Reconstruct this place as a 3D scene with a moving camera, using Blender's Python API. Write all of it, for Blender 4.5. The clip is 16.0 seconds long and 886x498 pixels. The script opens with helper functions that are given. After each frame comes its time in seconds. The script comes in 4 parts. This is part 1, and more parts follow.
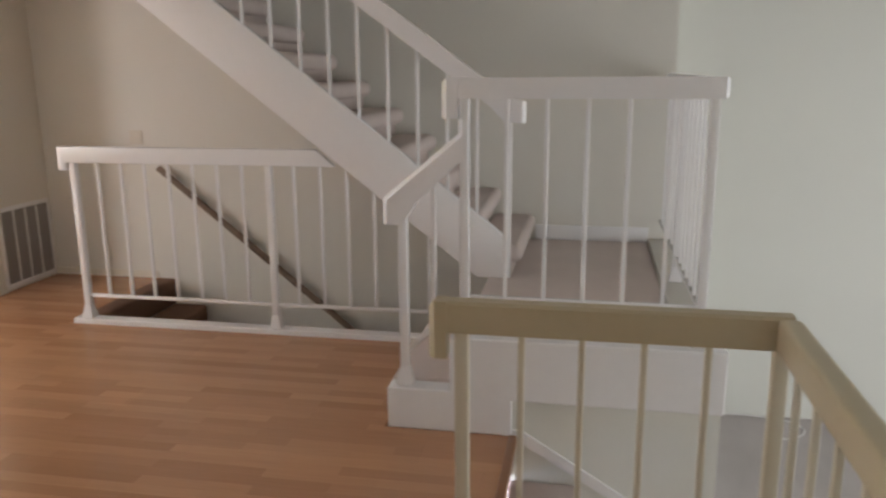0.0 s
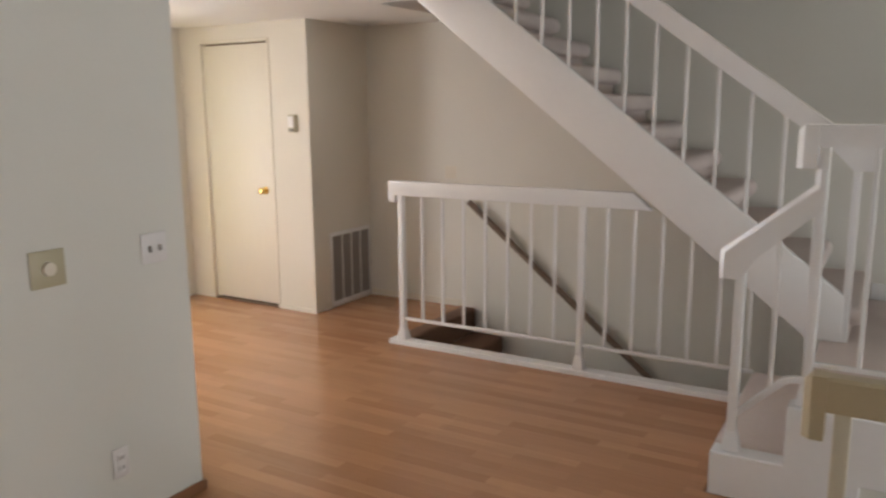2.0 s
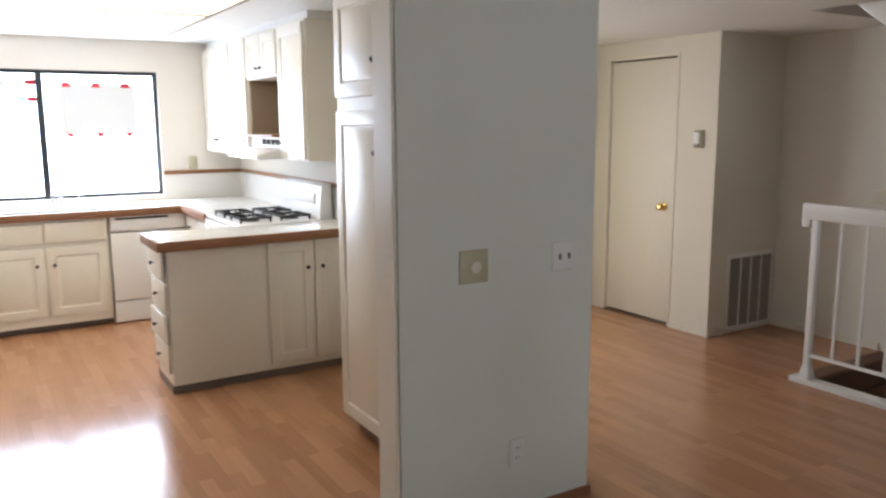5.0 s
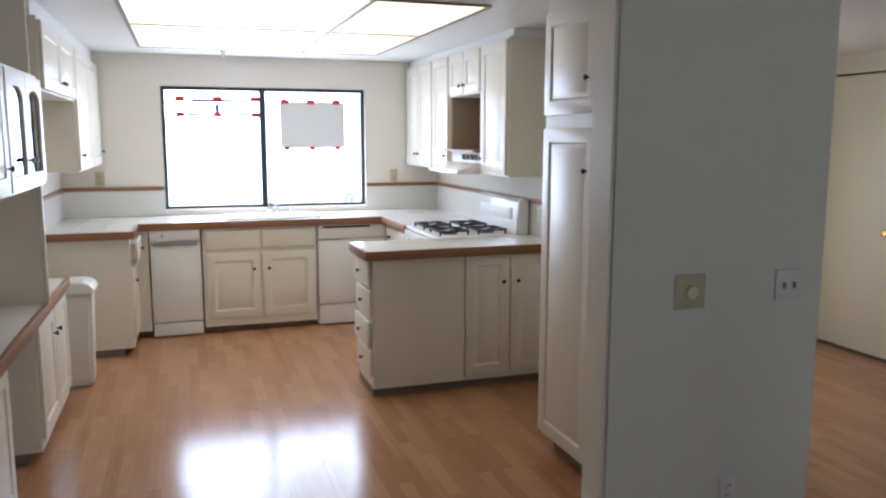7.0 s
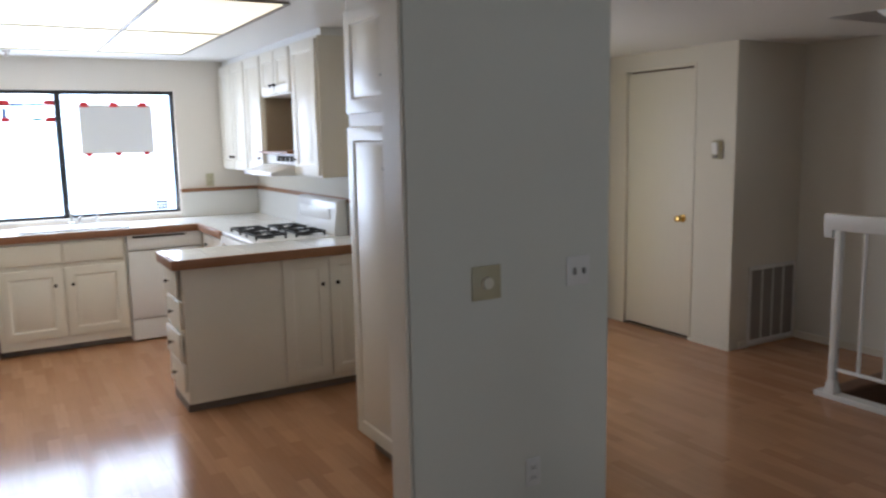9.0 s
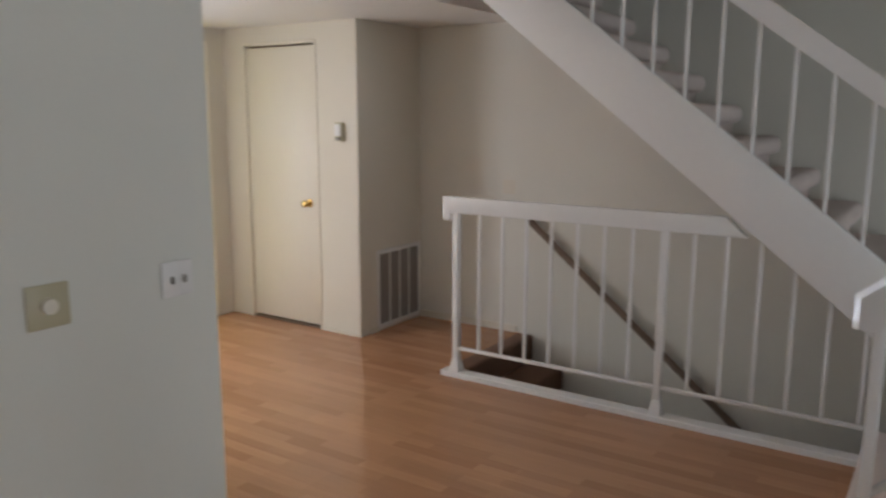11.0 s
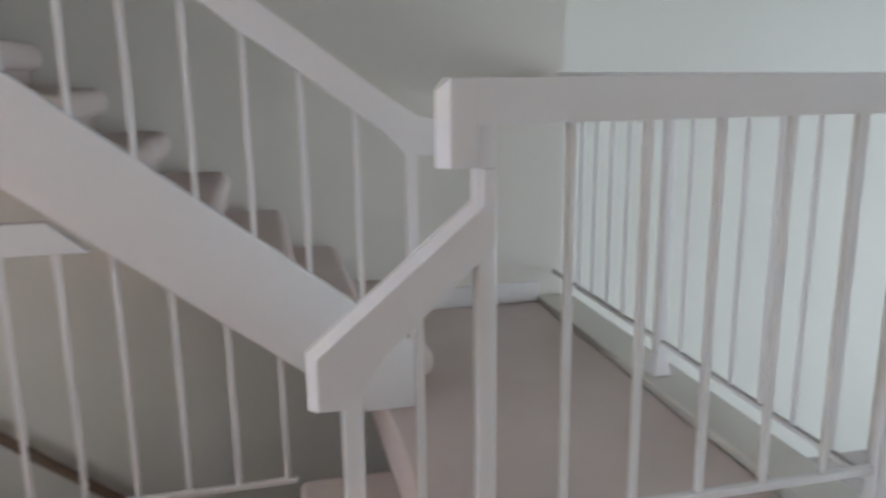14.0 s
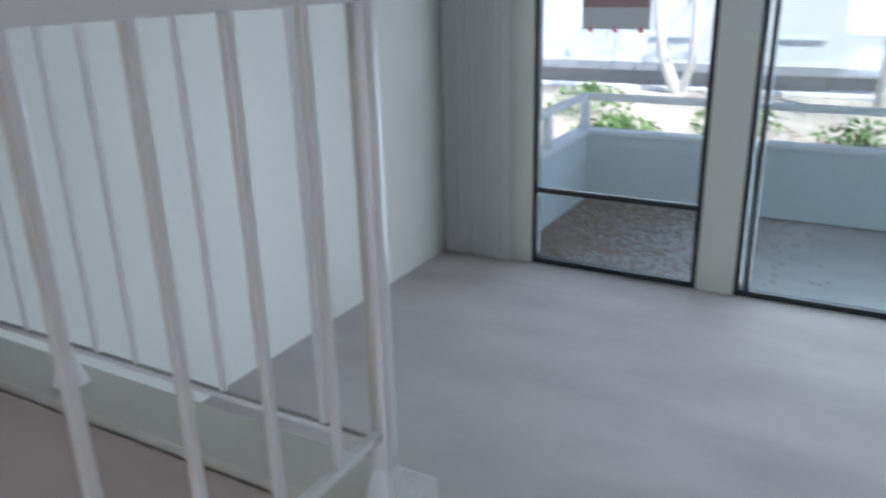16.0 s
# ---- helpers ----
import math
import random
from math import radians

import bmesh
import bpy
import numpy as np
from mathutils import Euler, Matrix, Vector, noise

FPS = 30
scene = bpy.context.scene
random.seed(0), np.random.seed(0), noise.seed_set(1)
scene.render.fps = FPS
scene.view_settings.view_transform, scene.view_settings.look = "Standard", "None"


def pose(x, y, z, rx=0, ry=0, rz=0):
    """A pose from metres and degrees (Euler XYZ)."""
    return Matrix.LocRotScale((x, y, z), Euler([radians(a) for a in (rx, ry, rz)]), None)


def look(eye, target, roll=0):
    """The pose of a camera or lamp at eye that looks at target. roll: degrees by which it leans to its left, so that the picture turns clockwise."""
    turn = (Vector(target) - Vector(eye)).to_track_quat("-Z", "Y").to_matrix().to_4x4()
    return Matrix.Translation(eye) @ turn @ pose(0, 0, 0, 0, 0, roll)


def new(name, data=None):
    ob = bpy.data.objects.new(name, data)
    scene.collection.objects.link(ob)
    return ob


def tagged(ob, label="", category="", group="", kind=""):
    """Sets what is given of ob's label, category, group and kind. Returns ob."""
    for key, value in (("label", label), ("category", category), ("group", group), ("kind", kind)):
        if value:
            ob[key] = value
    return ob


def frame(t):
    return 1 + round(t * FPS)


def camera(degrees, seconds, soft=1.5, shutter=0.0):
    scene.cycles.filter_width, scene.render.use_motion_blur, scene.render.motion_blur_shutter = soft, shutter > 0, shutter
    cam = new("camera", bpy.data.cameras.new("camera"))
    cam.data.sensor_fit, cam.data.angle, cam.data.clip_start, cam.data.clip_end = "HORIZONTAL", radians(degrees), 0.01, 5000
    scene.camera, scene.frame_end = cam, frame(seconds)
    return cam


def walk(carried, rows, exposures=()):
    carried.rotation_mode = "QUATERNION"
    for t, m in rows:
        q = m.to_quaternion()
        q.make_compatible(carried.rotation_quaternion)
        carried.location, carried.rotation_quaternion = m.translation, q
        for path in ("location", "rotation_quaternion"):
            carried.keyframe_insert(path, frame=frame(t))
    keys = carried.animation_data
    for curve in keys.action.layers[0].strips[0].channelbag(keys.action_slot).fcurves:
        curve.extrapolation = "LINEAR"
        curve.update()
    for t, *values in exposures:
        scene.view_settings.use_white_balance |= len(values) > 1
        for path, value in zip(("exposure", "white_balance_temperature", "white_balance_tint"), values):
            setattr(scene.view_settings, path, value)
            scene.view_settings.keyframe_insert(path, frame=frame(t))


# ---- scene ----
cam = camera(59.5, 16.0, soft=2.3, shutter=0.4)
PATH = [
    (0, (0.749, 0.647, 1.53), (0.384, 2.56, 1.078), -0.4),
    (0.5, (0.613, 0.601, 1.541), (0.094, 2.483, 1.11), -0.2),
    (1, (0.503, 0.588, 1.562), (-0.168, 2.427, 1.153), -0.1),
    (1.5, (0.46, 0.576, 1.574), (-0.307, 2.382, 1.187), 0.2),
    (2, (0.486, 0.604, 1.578), (-0.512, 2.298, 1.212), -0.5),
    (2.5, (0.494, 0.619, 1.585), (-0.673, 2.203, 1.229), -0.5),
    (3, (0.488, 0.613, 1.585), (-0.807, 2.097, 1.237), -0.4),
    (3.5, (0.479, 0.603, 1.593), (-0.935, 1.975, 1.249), -0.4),
    (4, (0.463, 0.577, 1.587), (-1.06, 1.832, 1.26), -0.5),
    (4.5, (0.454, 0.554, 1.589), (-1.161, 1.688, 1.266), -0.5),
    (5, (0.421, 0.538, 1.58), (-1.262, 1.569, 1.258), -0.3),
    (5.2, (0.43, 0.494, 1.582), (-1.279, 1.483, 1.263), -0.2),
    (7.5, (0.358, 0.42, 1.6), (-1.53, 1.015, 1.316), 0.1),
    (8, (0.378, 0.45, 1.602), (-1.484, 1.121, 1.315), -0.2),
    (8.5, (0.407, 0.505, 1.582), (-1.388, 1.337, 1.295), -0.8),
    (10.8, (0.185, 0.933, 1.588), (-1.005, 2.504, 1.253), -0.2),
    (11, (0.148, 0.973, 1.586), (-0.943, 2.613, 1.238), 0.1),
    (11.5, (0.142, 1.277, 1.552), (-0.782, 3.013, 1.189), 0.9),
    (12, (0.051, 1.506, 1.545), (-0.625, 3.351, 1.169), 1.5),
    (12.5, (-0.089, 1.719, 1.552), (-0.475, 3.642, 1.161), 1.1),
    (13, (-0.137, 1.947, 1.529), (-0.307, 3.895, 1.108), 0.3),
    (13.5, (-0.123, 2.17, 1.519), (-0.097, 4.119, 1.071), -0.1),
    (14, (-0.156, 2.38, 1.51), (0.296, 4.276, 1.061), -0.7),
    (14.5, (-0.149, 2.584, 1.518), (0.674, 4.335, 1.011), -1.3),
    (15, (-0.002, 2.74, 1.506), (1.063, 4.345, 0.968), -1.0),
    (15.5, (0.048, 2.896, 1.465), (1.483, 4.168, 0.899), -1.3),
    (15.7, (0.057, 2.938, 1.471), (1.585, 4.075, 0.862), -1.6),
    (16, (0.103, 2.967, 1.457), (1.737, 3.904, 0.783), -1.5),
]
EXPOSURES = [(0, 0.96, 6920, 17), (3, 0.99, 6850, 15), (4, 0.68, 6750, 14), (5, 0.38, 6480, 13), (6.2, -0.08, 6250, 13), (7.3, -0.34, 6150, 13), (8.5, -0.44, 6150, 12), (10.8, 0.44, 6320, 13), (12, 0.89, 6400, 13), (13.5, 1.05, 6300, 14), (14.2, 1.06, 6000, 14), (15, 0.95, 5840, 13), (16, 0.73, 5660, 12)]
walk(cam, [(t, look(eye, target, roll)) for t, eye, target, roll in PATH], EXPOSURES)

# ---- world, sun, window light ----
world = bpy.data.worlds.new("sky")
scene.world = world
world.use_nodes = True
wn = world.node_tree
sky = wn.nodes.new("ShaderNodeTexSky")
sky.sky_type, sky.sun_disc = "NISHITA", False
sky.sun_elevation, sky.sun_rotation = radians(58), radians(217)
wn.links.new(sky.outputs[0], wn.nodes["Background"].inputs[0])
wn.nodes["Background"].inputs[1].default_value = 0.15

sun = new("sun", bpy.data.lights.new("sun", "SUN"))
sun.data.energy, sun.data.angle, sun.data.color = 5.0, radians(0.5), (1.0, 0.95, 0.87)
sun.matrix_basis = look((0, 0, 0), (0.6 * math.cos(radians(58)), 0.8 * math.cos(radians(58)), -math.sin(radians(58))))


def window_light(name, eye, target, width, height, power, color):
    ob = new(name, bpy.data.lights.new(name, "AREA"))
    ob.data.shape, ob.data.size, ob.data.size_y = "RECTANGLE", width, height
    ob.data.energy, ob.data.color = power, color
    ob.matrix_basis = look(eye, target)
    return ob


ZL = -1.03          # living room floor
CEIL = 2.2          # foyer ceiling
KCEIL = 2.28        # kitchen and dining ceiling
window_light("kitchen_window_light", (-6.74, 1.135, 1.5), (-3, 1.135, 1.3), 1.7, 1.0, 40, (0.72, 0.835, 1.0))
window_light("living_window_light", (6.25, 4.8, 0.3), (2, 4.6, 0.2), 1.4, 2.5, 17, (0.88, 0.95, 1.0))
window_light("living_window_light_2", (6.25, 2.8, 0.3), (2, 2.8, 0.2), 1.9, 2.5, 63, (0.88, 0.95, 1.0))
window_light("entry_window_light", (-4.6, 3.45, 1.1), (-2, 3.9, 0.9), 0.7, 1.9, 17, (0.96, 0.97, 1.0))


# ---- materials ----
def material(name, base, rough=0.5, metal=0.0, grain=0.0, scale=60.0, stain=0.0, stain_scale=1.6, bump=0.0, bump_scale=200.0, stretch=(1, 1, 1), spec=0.5, vary=0.0):
    m = bpy.data.materials.new(name)
    m.use_nodes = True
    n, l = m.node_tree.nodes, m.node_tree.links
    b = n["Principled BSDF"]
    b.inputs["Roughness"].default_value, b.inputs["Metallic"].default_value = rough, metal
    b.inputs["Specular IOR Level"].default_value = spec
    geo = n.new("ShaderNodeNewGeometry")
    mp = n.new("ShaderNodeMapping")
    mp.inputs["Scale"].default_value = stretch
    l.new(geo.outputs["Position"], mp.inputs["Vector"])

    def tex(s, detail=4):
        t = n.new("ShaderNodeTexNoise")
        t.inputs["Scale"].default_value, t.inputs["Detail"].default_value = s, detail
        l.new(mp.outputs[0], t.inputs["Vector"])
        return t.outputs["Fac"]

    val = n.new("ShaderNodeHueSaturation")
    val.inputs["Color"].default_value = (*base, 1)
    total = n.new("ShaderNodeMath")
    total.operation = "ADD"
    total.inputs[0].default_value = 1.0 - grain / 2 - stain / 2 - vary / 2
    acc = total.outputs[0]
    total.inputs[1].default_value = 0
    for amount, source in ((grain, tex(scale) if grain else None), (stain, tex(stain_scale, 3) if stain else None)):
        if amount:
            k = n.new("ShaderNodeMath")
            k.operation = "MULTIPLY_ADD"
            l.new(source, k.inputs[0])
            k.inputs[1].default_value = amount
            l.new(acc, k.inputs[2])
            acc = k.outputs[0]
    if vary:
        oi = n.new("ShaderNodeObjectInfo")
        k = n.new("ShaderNodeMath")
        k.operation = "MULTIPLY_ADD"
        l.new(oi.outputs["Random"], k.inputs[0])
        k.inputs[1].default_value = vary
        l.new(acc, k.inputs[2])
        acc = k.outputs[0]
    l.new(acc, val.inputs["Value"])
    l.new(val.outputs[0], b.inputs["Base Color"])
    if bump:
        bp = n.new("ShaderNodeBump")
        bp.inputs["Strength"].default_value, bp.inputs["Distance"].default_value = bump, 0.004
        l.new(tex(bump_scale), bp.inputs["Height"])
        l.new(bp.outputs[0], b.inputs["Normal"])
    return m


def emitter(name, color, strength):
    m = bpy.data.materials.new(name)
    m.use_nodes = True
    b = m.node_tree.nodes["Principled BSDF"]
    b.inputs["Base Color"].default_value = (*color, 1)
    b.inputs["Emission Color"].default_value = (*color, 1)
    b.inputs["Emission Strength"].default_value = strength
    return m


def glass_material(name, tint=(1, 1, 1)):
    m = bpy.data.materials.new(name)
    m.use_nodes = True
    n, l = m.node_tree.nodes, m.node_tree.links
    n.remove(n["Principled BSDF"])
    tr, gl, mx, fr = n.new("ShaderNodeBsdfTransparent"), n.new("ShaderNodeBsdfGlossy"), n.new("ShaderNodeMixShader"), n.new("ShaderNodeFresnel")
    tr.inputs[0].default_value = (*tint, 1)
    gl.inputs["Roughness"].default_value = 0.02
    l.new(fr.outputs[0], mx.inputs[0])
    l.new(tr.outputs[0], mx.inputs[1])
    l.new(gl.outputs[0], mx.inputs[2])
    l.new(mx.outputs[0], n["Material Output"].inputs["Surface"])
    return m


# foyer, stair and living walls share one paint; warm or cool light tints each copy
wall_paint = material("wall_paint", (0.73, 0.69, 0.60), 0.75, grain=0.04, scale=90, stain=0.07, bump=0.12, bump_scale=160)
mid_lit_paint = material("mid_lit_wall_paint", (0.745, 0.73, 0.67), 0.75, grain=0.04, scale=90, stain=0.07, bump=0.12, bump_scale=160)
kitchen_paint = material("kitchen_wall_paint", (0.78, 0.73, 0.665), 0.75, grain=0.04, scale=90, stain=0.07, bump=0.12, bump_scale=160)
cool_lit_paint = material("cool_lit_wall_paint", (0.735, 0.742, 0.685), 0.75, grain=0.04, scale=90, stain=0.06, bump=0.12, bump_scale=160)
ceiling_paint = material("ceiling_paint", (0.78, 0.77, 0.74), 0.85, grain=0.06, scale=120, stain=0.05, bump=0.3, bump_scale=120)
kitchen_ceiling_paint = material("kitchen_ceiling_paint", (0.86, 0.855, 0.83), 0.38, grain=0.05, scale=120, stain=0.04, bump=0.15, bump_scale=90)
enamel = material("white_enamel", (0.86, 0.86, 0.86), 0.2, grain=0.04, scale=30, stain=0.06, bump=0.05, bump_scale=60)
curb_paint = material("curb_paint", (0.66, 0.64, 0.58), 0.5, grain=0.05, scale=40, stain=0.12, stain_scale=4, bump=0.06, bump_scale=60)
# grey that paints the shaded side of the white bottom rail
rail_shade = material("rail_shade", (0.38, 0.37, 0.34), 0.8, grain=0.3, scale=80)
# dining rail enamels: dim yellowish light is put into the beige
dim_beige_enamel = material("dim_beige_enamel", (0.50, 0.43, 0.29), 0.45, grain=0.06, scale=40, stain=0.1, bump=0.06, bump_scale=60)
dim_pale_enamel = material("dim_pale_enamel", (0.64, 0.59, 0.47), 0.45, grain=0.06, scale=40, stain=0.1, bump=0.06, bump_scale=60)
cabinet_paint = material("cabinet_paint", (0.785, 0.745, 0.655), 0.36, grain=0.04, scale=40, stain=0.06, bump=0.06, bump_scale=70)
door_paint = material("door_paint", (0.76, 0.715, 0.61), 0.45, grain=0.05, scale=50, stain=0.05, stretch=(1, 1, 0.1), bump=0.08, bump_scale=80)
appliance = material("appliance_enamel", (0.82, 0.82, 0.82), 0.22, grain=0.02, stain=0.03)


def laminate_material(name):
    """Three-strip laminate: short strips of slightly different tone along x, with fine grain."""
    m = material(name, (0.44, 0.215, 0.115), 0.2, grain=0.22, scale=16, stain=0.16, stain_scale=1.3, stretch=(0.3, 5.0, 1), bump=0.02, bump_scale=30, vary=0.08)
    n, l = m.node_tree.nodes, m.node_tree.links
    hue = next(k for k in n if k.bl_idname == "ShaderNodeHueSaturation")
    geo = next(k for k in n if k.bl_idname == "ShaderNodeNewGeometry")
    br = n.new("ShaderNodeTexBrick")
    br.offset, br.offset_frequency = 0.37, 2
    for key, value in (("Scale", 1.0), ("Mortar Size", 0.0), ("Brick Width", 0.46), ("Row Height", 0.065), ("Bias", 0.0)):
        br.inputs[key].default_value = value
    br.inputs["Color1"].default_value, br.inputs["Color2"].default_value = (0.418, 0.207, 0.110, 1), (0.53, 0.283, 0.154, 1)
    l.new(geo.outputs["Position"], br.inputs["Vector"])
    l.new(br.outputs["Color"], hue.inputs["Color"])
    rough = n.new("ShaderNodeTexNoise")
    rough.inputs["Scale"].default_value = 3.0
    l.new(geo.outputs["Position"], rough.inputs["Vector"])
    ramp = n.new("ShaderNodeMapRange")
    ramp.inputs["To Min"].default_value, ramp.inputs["To Max"].default_value = 0.13, 0.20
    l.new(rough.outputs["Fac"], ramp.inputs["Value"])
    l.new(ramp.outputs[0], n["Principled BSDF"].inputs["Roughness"])
    return m


laminate = laminate_material("laminate")
underlay = material("floor_underlay", (0.25, 0.12, 0.06), 0.8)
carpet = material("beige_carpet", (0.68, 0.59, 0.55), 0.95, grain=0.35, scale=260, stain=0.32, stain_scale=1.9, bump=0.8, bump_scale=330, spec=0.1)
# greyer copy of the carpet, with the bluish window glow in its colour
living_carpet = material("glow_greyed_carpet", (0.50, 0.46, 0.445), 0.95, grain=0.35, scale=260, stain=0.5, stain_scale=1.7, stretch=(1.6, 0.6, 1), bump=0.8, bump_scale=330, spec=0.1)
brown_carpet = material("brown_carpet", (0.22, 0.135, 0.095), 0.95, grain=0.4, scale=260, stain=0.25, stain_scale=3, bump=0.8, bump_scale=330, spec=0.1)
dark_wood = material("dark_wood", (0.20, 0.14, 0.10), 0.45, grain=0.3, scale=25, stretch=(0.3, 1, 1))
oak = material("oak_trim", (0.27, 0.125, 0.06), 0.4, grain=0.35, scale=22, stain=0.15, stretch=(0.3, 0.3, 4), bump=0.05)
tile_white = material("white_tile", (0.74, 0.73, 0.70), 0.15, grain=0.02, stain=0.04, vary=0.05)
grout = material("grout", (0.45, 0.43, 0.39), 0.9, grain=0.2)
black_metal = material("black_aluminium", (0.018, 0.02, 0.024), 0.4, metal=0.0, grain=0.2)
knob_black = material("dark_bronze", (0.03, 0.025, 0.02), 0.35, metal=0.6)
brass = material("brass", (0.72, 0.50, 0.18), 0.22, metal=1.0)
chrome = material("chrome", (0.75, 0.76, 0.78), 0.15, metal=1.0)
plastic_white = material("white_plastic", (0.80, 0.79, 0.77), 0.35, grain=0.02)
plastic_ivory = material("ivory_plastic", (0.50, 0.46, 0.31), 0.4, grain=0.04)
iron = material("cast_iron", (0.025, 0.025, 0.028), 0.6, grain=0.3)
vent_grey = material("vent_blade_enamel", (0.28, 0.26, 0.235), 0.5, grain=0.1)
vent_dark = material("vent_dark", (0.05, 0.045, 0.04), 0.9)
paper = material("paper", (0.74, 0.75, 0.77), 0.8, grain=0.03)
red_tape = material("red_tape", (0.65, 0.04, 0.05), 0.5)
blue_ink = material("blue_ink", (0.08, 0.16, 0.42), 0.6)
niche_brown = material("bare_particle_board", (0.36, 0.29, 0.21), 0.8, grain=0.15, scale=120)
diffuser = emitter("light_diffuser", (1.0, 0.91, 0.69), 1.2)
drape_mat = material("drape_fabric", (0.90, 0.89, 0.88), 0.9, grain=0.08, scale=300)
clear_glass = glass_material("clear_glass", (0.95, 0.97, 0.97))
tinted_glass = glass_material("tinted_door_glass", (0.84, 0.88, 0.88))
cabinet_glass = glass_material("cabinet_glass", (0.8, 0.84, 0.86))


# ---- building helpers ----
ORIGIN = {}


def add_box(bm, x0, y0, z0, x1, y1, z1):
    vs = [bm.verts.new(p) for p in ((x0, y0, z0), (x1, y0, z0), (x1, y1, z0), (x0, y1, z0), (x0, y0, z1), (x1, y0, z1), (x1, y1, z1), (x0, y1, z1))]
    for f in ((3, 2, 1, 0), (4, 5, 6, 7), (0, 1, 5, 4), (1, 2, 6, 5), (2, 3, 7, 6), (3, 0, 4, 7)):
        bm.faces.new([vs[i] for i in f])


def boxes(*bs, bevel=0.0, seg=2):
    bm = bmesh.new()
    for b in bs:
        x0, y0, z0, x1, y1, z1 = b
        add_box(bm, min(x0, x1), min(y0, y1), min(z0, z1), max(x0, x1), max(y0, y1), max(z0, z1))
    if bevel:
        bmesh.ops.bevel(bm, geom=bm.edges[:], offset=bevel, segments=seg, affect="EDGES", profile=0.5)
    return bm


def prism(points, axis, a, b, bevel=0.0, seg=2):
    """A polygon in the plane across the axis, drawn out from a to b. Points are (x, z) for y, (y, z) for x, (x, y) for z."""
    bm = bmesh.new()

    def at(p, v):
        return {"y": (p[0], v, p[1]), "x": (v, p[0], p[1]), "z": (p[0], p[1], v)}[axis]

    lo, hi = [bm.verts.new(at(p, a)) for p in points], [bm.verts.new(at(p, b)) for p in points]
    bm.faces.new(lo)
    bm.faces.new(hi[::-1])
    for i in range(len(points)):
        j = (i + 1) % len(points)
        bm.faces.new((lo[j], lo[i], hi[i], hi[j]))
    bmesh.ops.recalc_face_normals(bm, faces=bm.faces[:])
    if bevel:
        bmesh.ops.bevel(bm, geom=bm.edges[:], offset=bevel, segments=seg, affect="EDGES", profile=0.5)
    return bm


def rod(p, q, r, r2=None, seg=10):
    bm = bmesh.new()
    p, q = Vector(p), Vector(q)
    d = q - p
    bmesh.ops.create_cone(bm, cap_ends=True, segments=seg, radius1=r, radius2=r if r2 is None else r2, depth=d.length)
    bm.transform(Matrix.Translation((p + q) / 2) @ d.to_track_quat("Z", "Y").to_matrix().to_4x4())
    return bm


def lathe(profile, at, axis="z", seg=20):
    """Rings of (radius, height) about an axis through at."""
    bm = bmesh.new()
    rings = []
    for r, h in profile:
        ring = []
        for i in range(seg):
            a = 2 * math.pi * i / seg
            u, v = r * math.cos(a), r * math.sin(a)
            ring.append(bm.verts.new({"z": (u, v, h), "x": (h, u, v), "y": (u, h, v)}[axis]))
        rings.append(ring)
    for lo, hi in zip(rings, rings[1:]):
        for i in range(seg):
            j = (i + 1) % seg
            bm.faces.new((lo[i], lo[j], hi[j], hi[i]))
    bm.faces.new(rings[0][::-1])
    bm.faces.new(rings[-1])
    bmesh.ops.recalc_face_normals(bm, faces=bm.faces[:])
    bm.transform(Matrix.Translation(at))
    return bm


def join(*bms):
    out = bmesh.new()
    for b in bms:
        me = bpy.data.meshes.new("tmp")
        b.to_mesh(me)
        b.free()
        out.from_mesh(me)
        bpy.data.meshes.remove(me)
    return out


def part(name, bm, mat, parent=None, label="", smooth=True):
    me = bpy.data.meshes.new(name)
    base = ORIGIN.get(parent, Vector((0, 0, 0))) if parent else Vector((0, 0, 0))
    bm.transform(Matrix.Translation(-base))
    bm.to_mesh(me)
    bm.free()
    me.materials.append(mat)
    if smooth:
        me.shade_smooth()
        me.set_sharp_from_angle(angle=radians(35))
    ob = new(name, me)
    if parent:
        ob.parent = parent
    ORIGIN[ob] = base
    return tagged(ob, label)


def thing(name, at, label, category, group=""):
    ob = new(name)
    ob.empty_display_size = 0.1
    ob.location = at
    ORIGIN[ob] = Vector(at)
    return tagged(ob, label, category, group)


def structure(name, bm, mat, label, category="wall"):
    ob = part(name, bm, mat, None, label, smooth=False)
    return tagged(ob, label, category, kind="structure")


# ---- large structure ----
WX, KY0, KY1 = -6.7, -0.55, 2.72      # kitchen window wall, side walls
BY = 5.84                             # back wall of the stairs
YW = 6.40                             # side wall of the living room
W0, W1, WZ0, WZ1 = 0.255, 2.015, 0.97, 2.02    # kitchen window
EX = 6.17                             # living room window wall

structure("wall_kitchen_window", boxes((WX - 0.15, -1.0, -0.1, WX, W0, 2.5), (WX - 0.15, W1, -0.1, WX, 3.0, 2.5), (WX - 0.15, W0, -0.1, WX, W1, WZ0), (WX - 0.15, W0, WZ1, WX, W1, 2.5)), kitchen_paint, "off-white painted kitchen wall round a window")
structure("wall_kitchen_south", boxes((WX, KY0 - 0.12, -0.1, 1.35, KY0, 2.5)), kitchen_paint, "off-white painted wall behind the kitchen counter")
structure("wall_kitchen_north", boxes((WX, KY1, -0.1, -2.07, KY1 + 0.06, 2.5)), wall_paint, "off-white painted wall between kitchen and foyer")
structure("wall_pillar", boxes((-2.07, 1.79, -0.1, -1.92, 2.69, 2.5), bevel=0.004), cool_lit_paint, "grey-white painted end wall with switches on it")
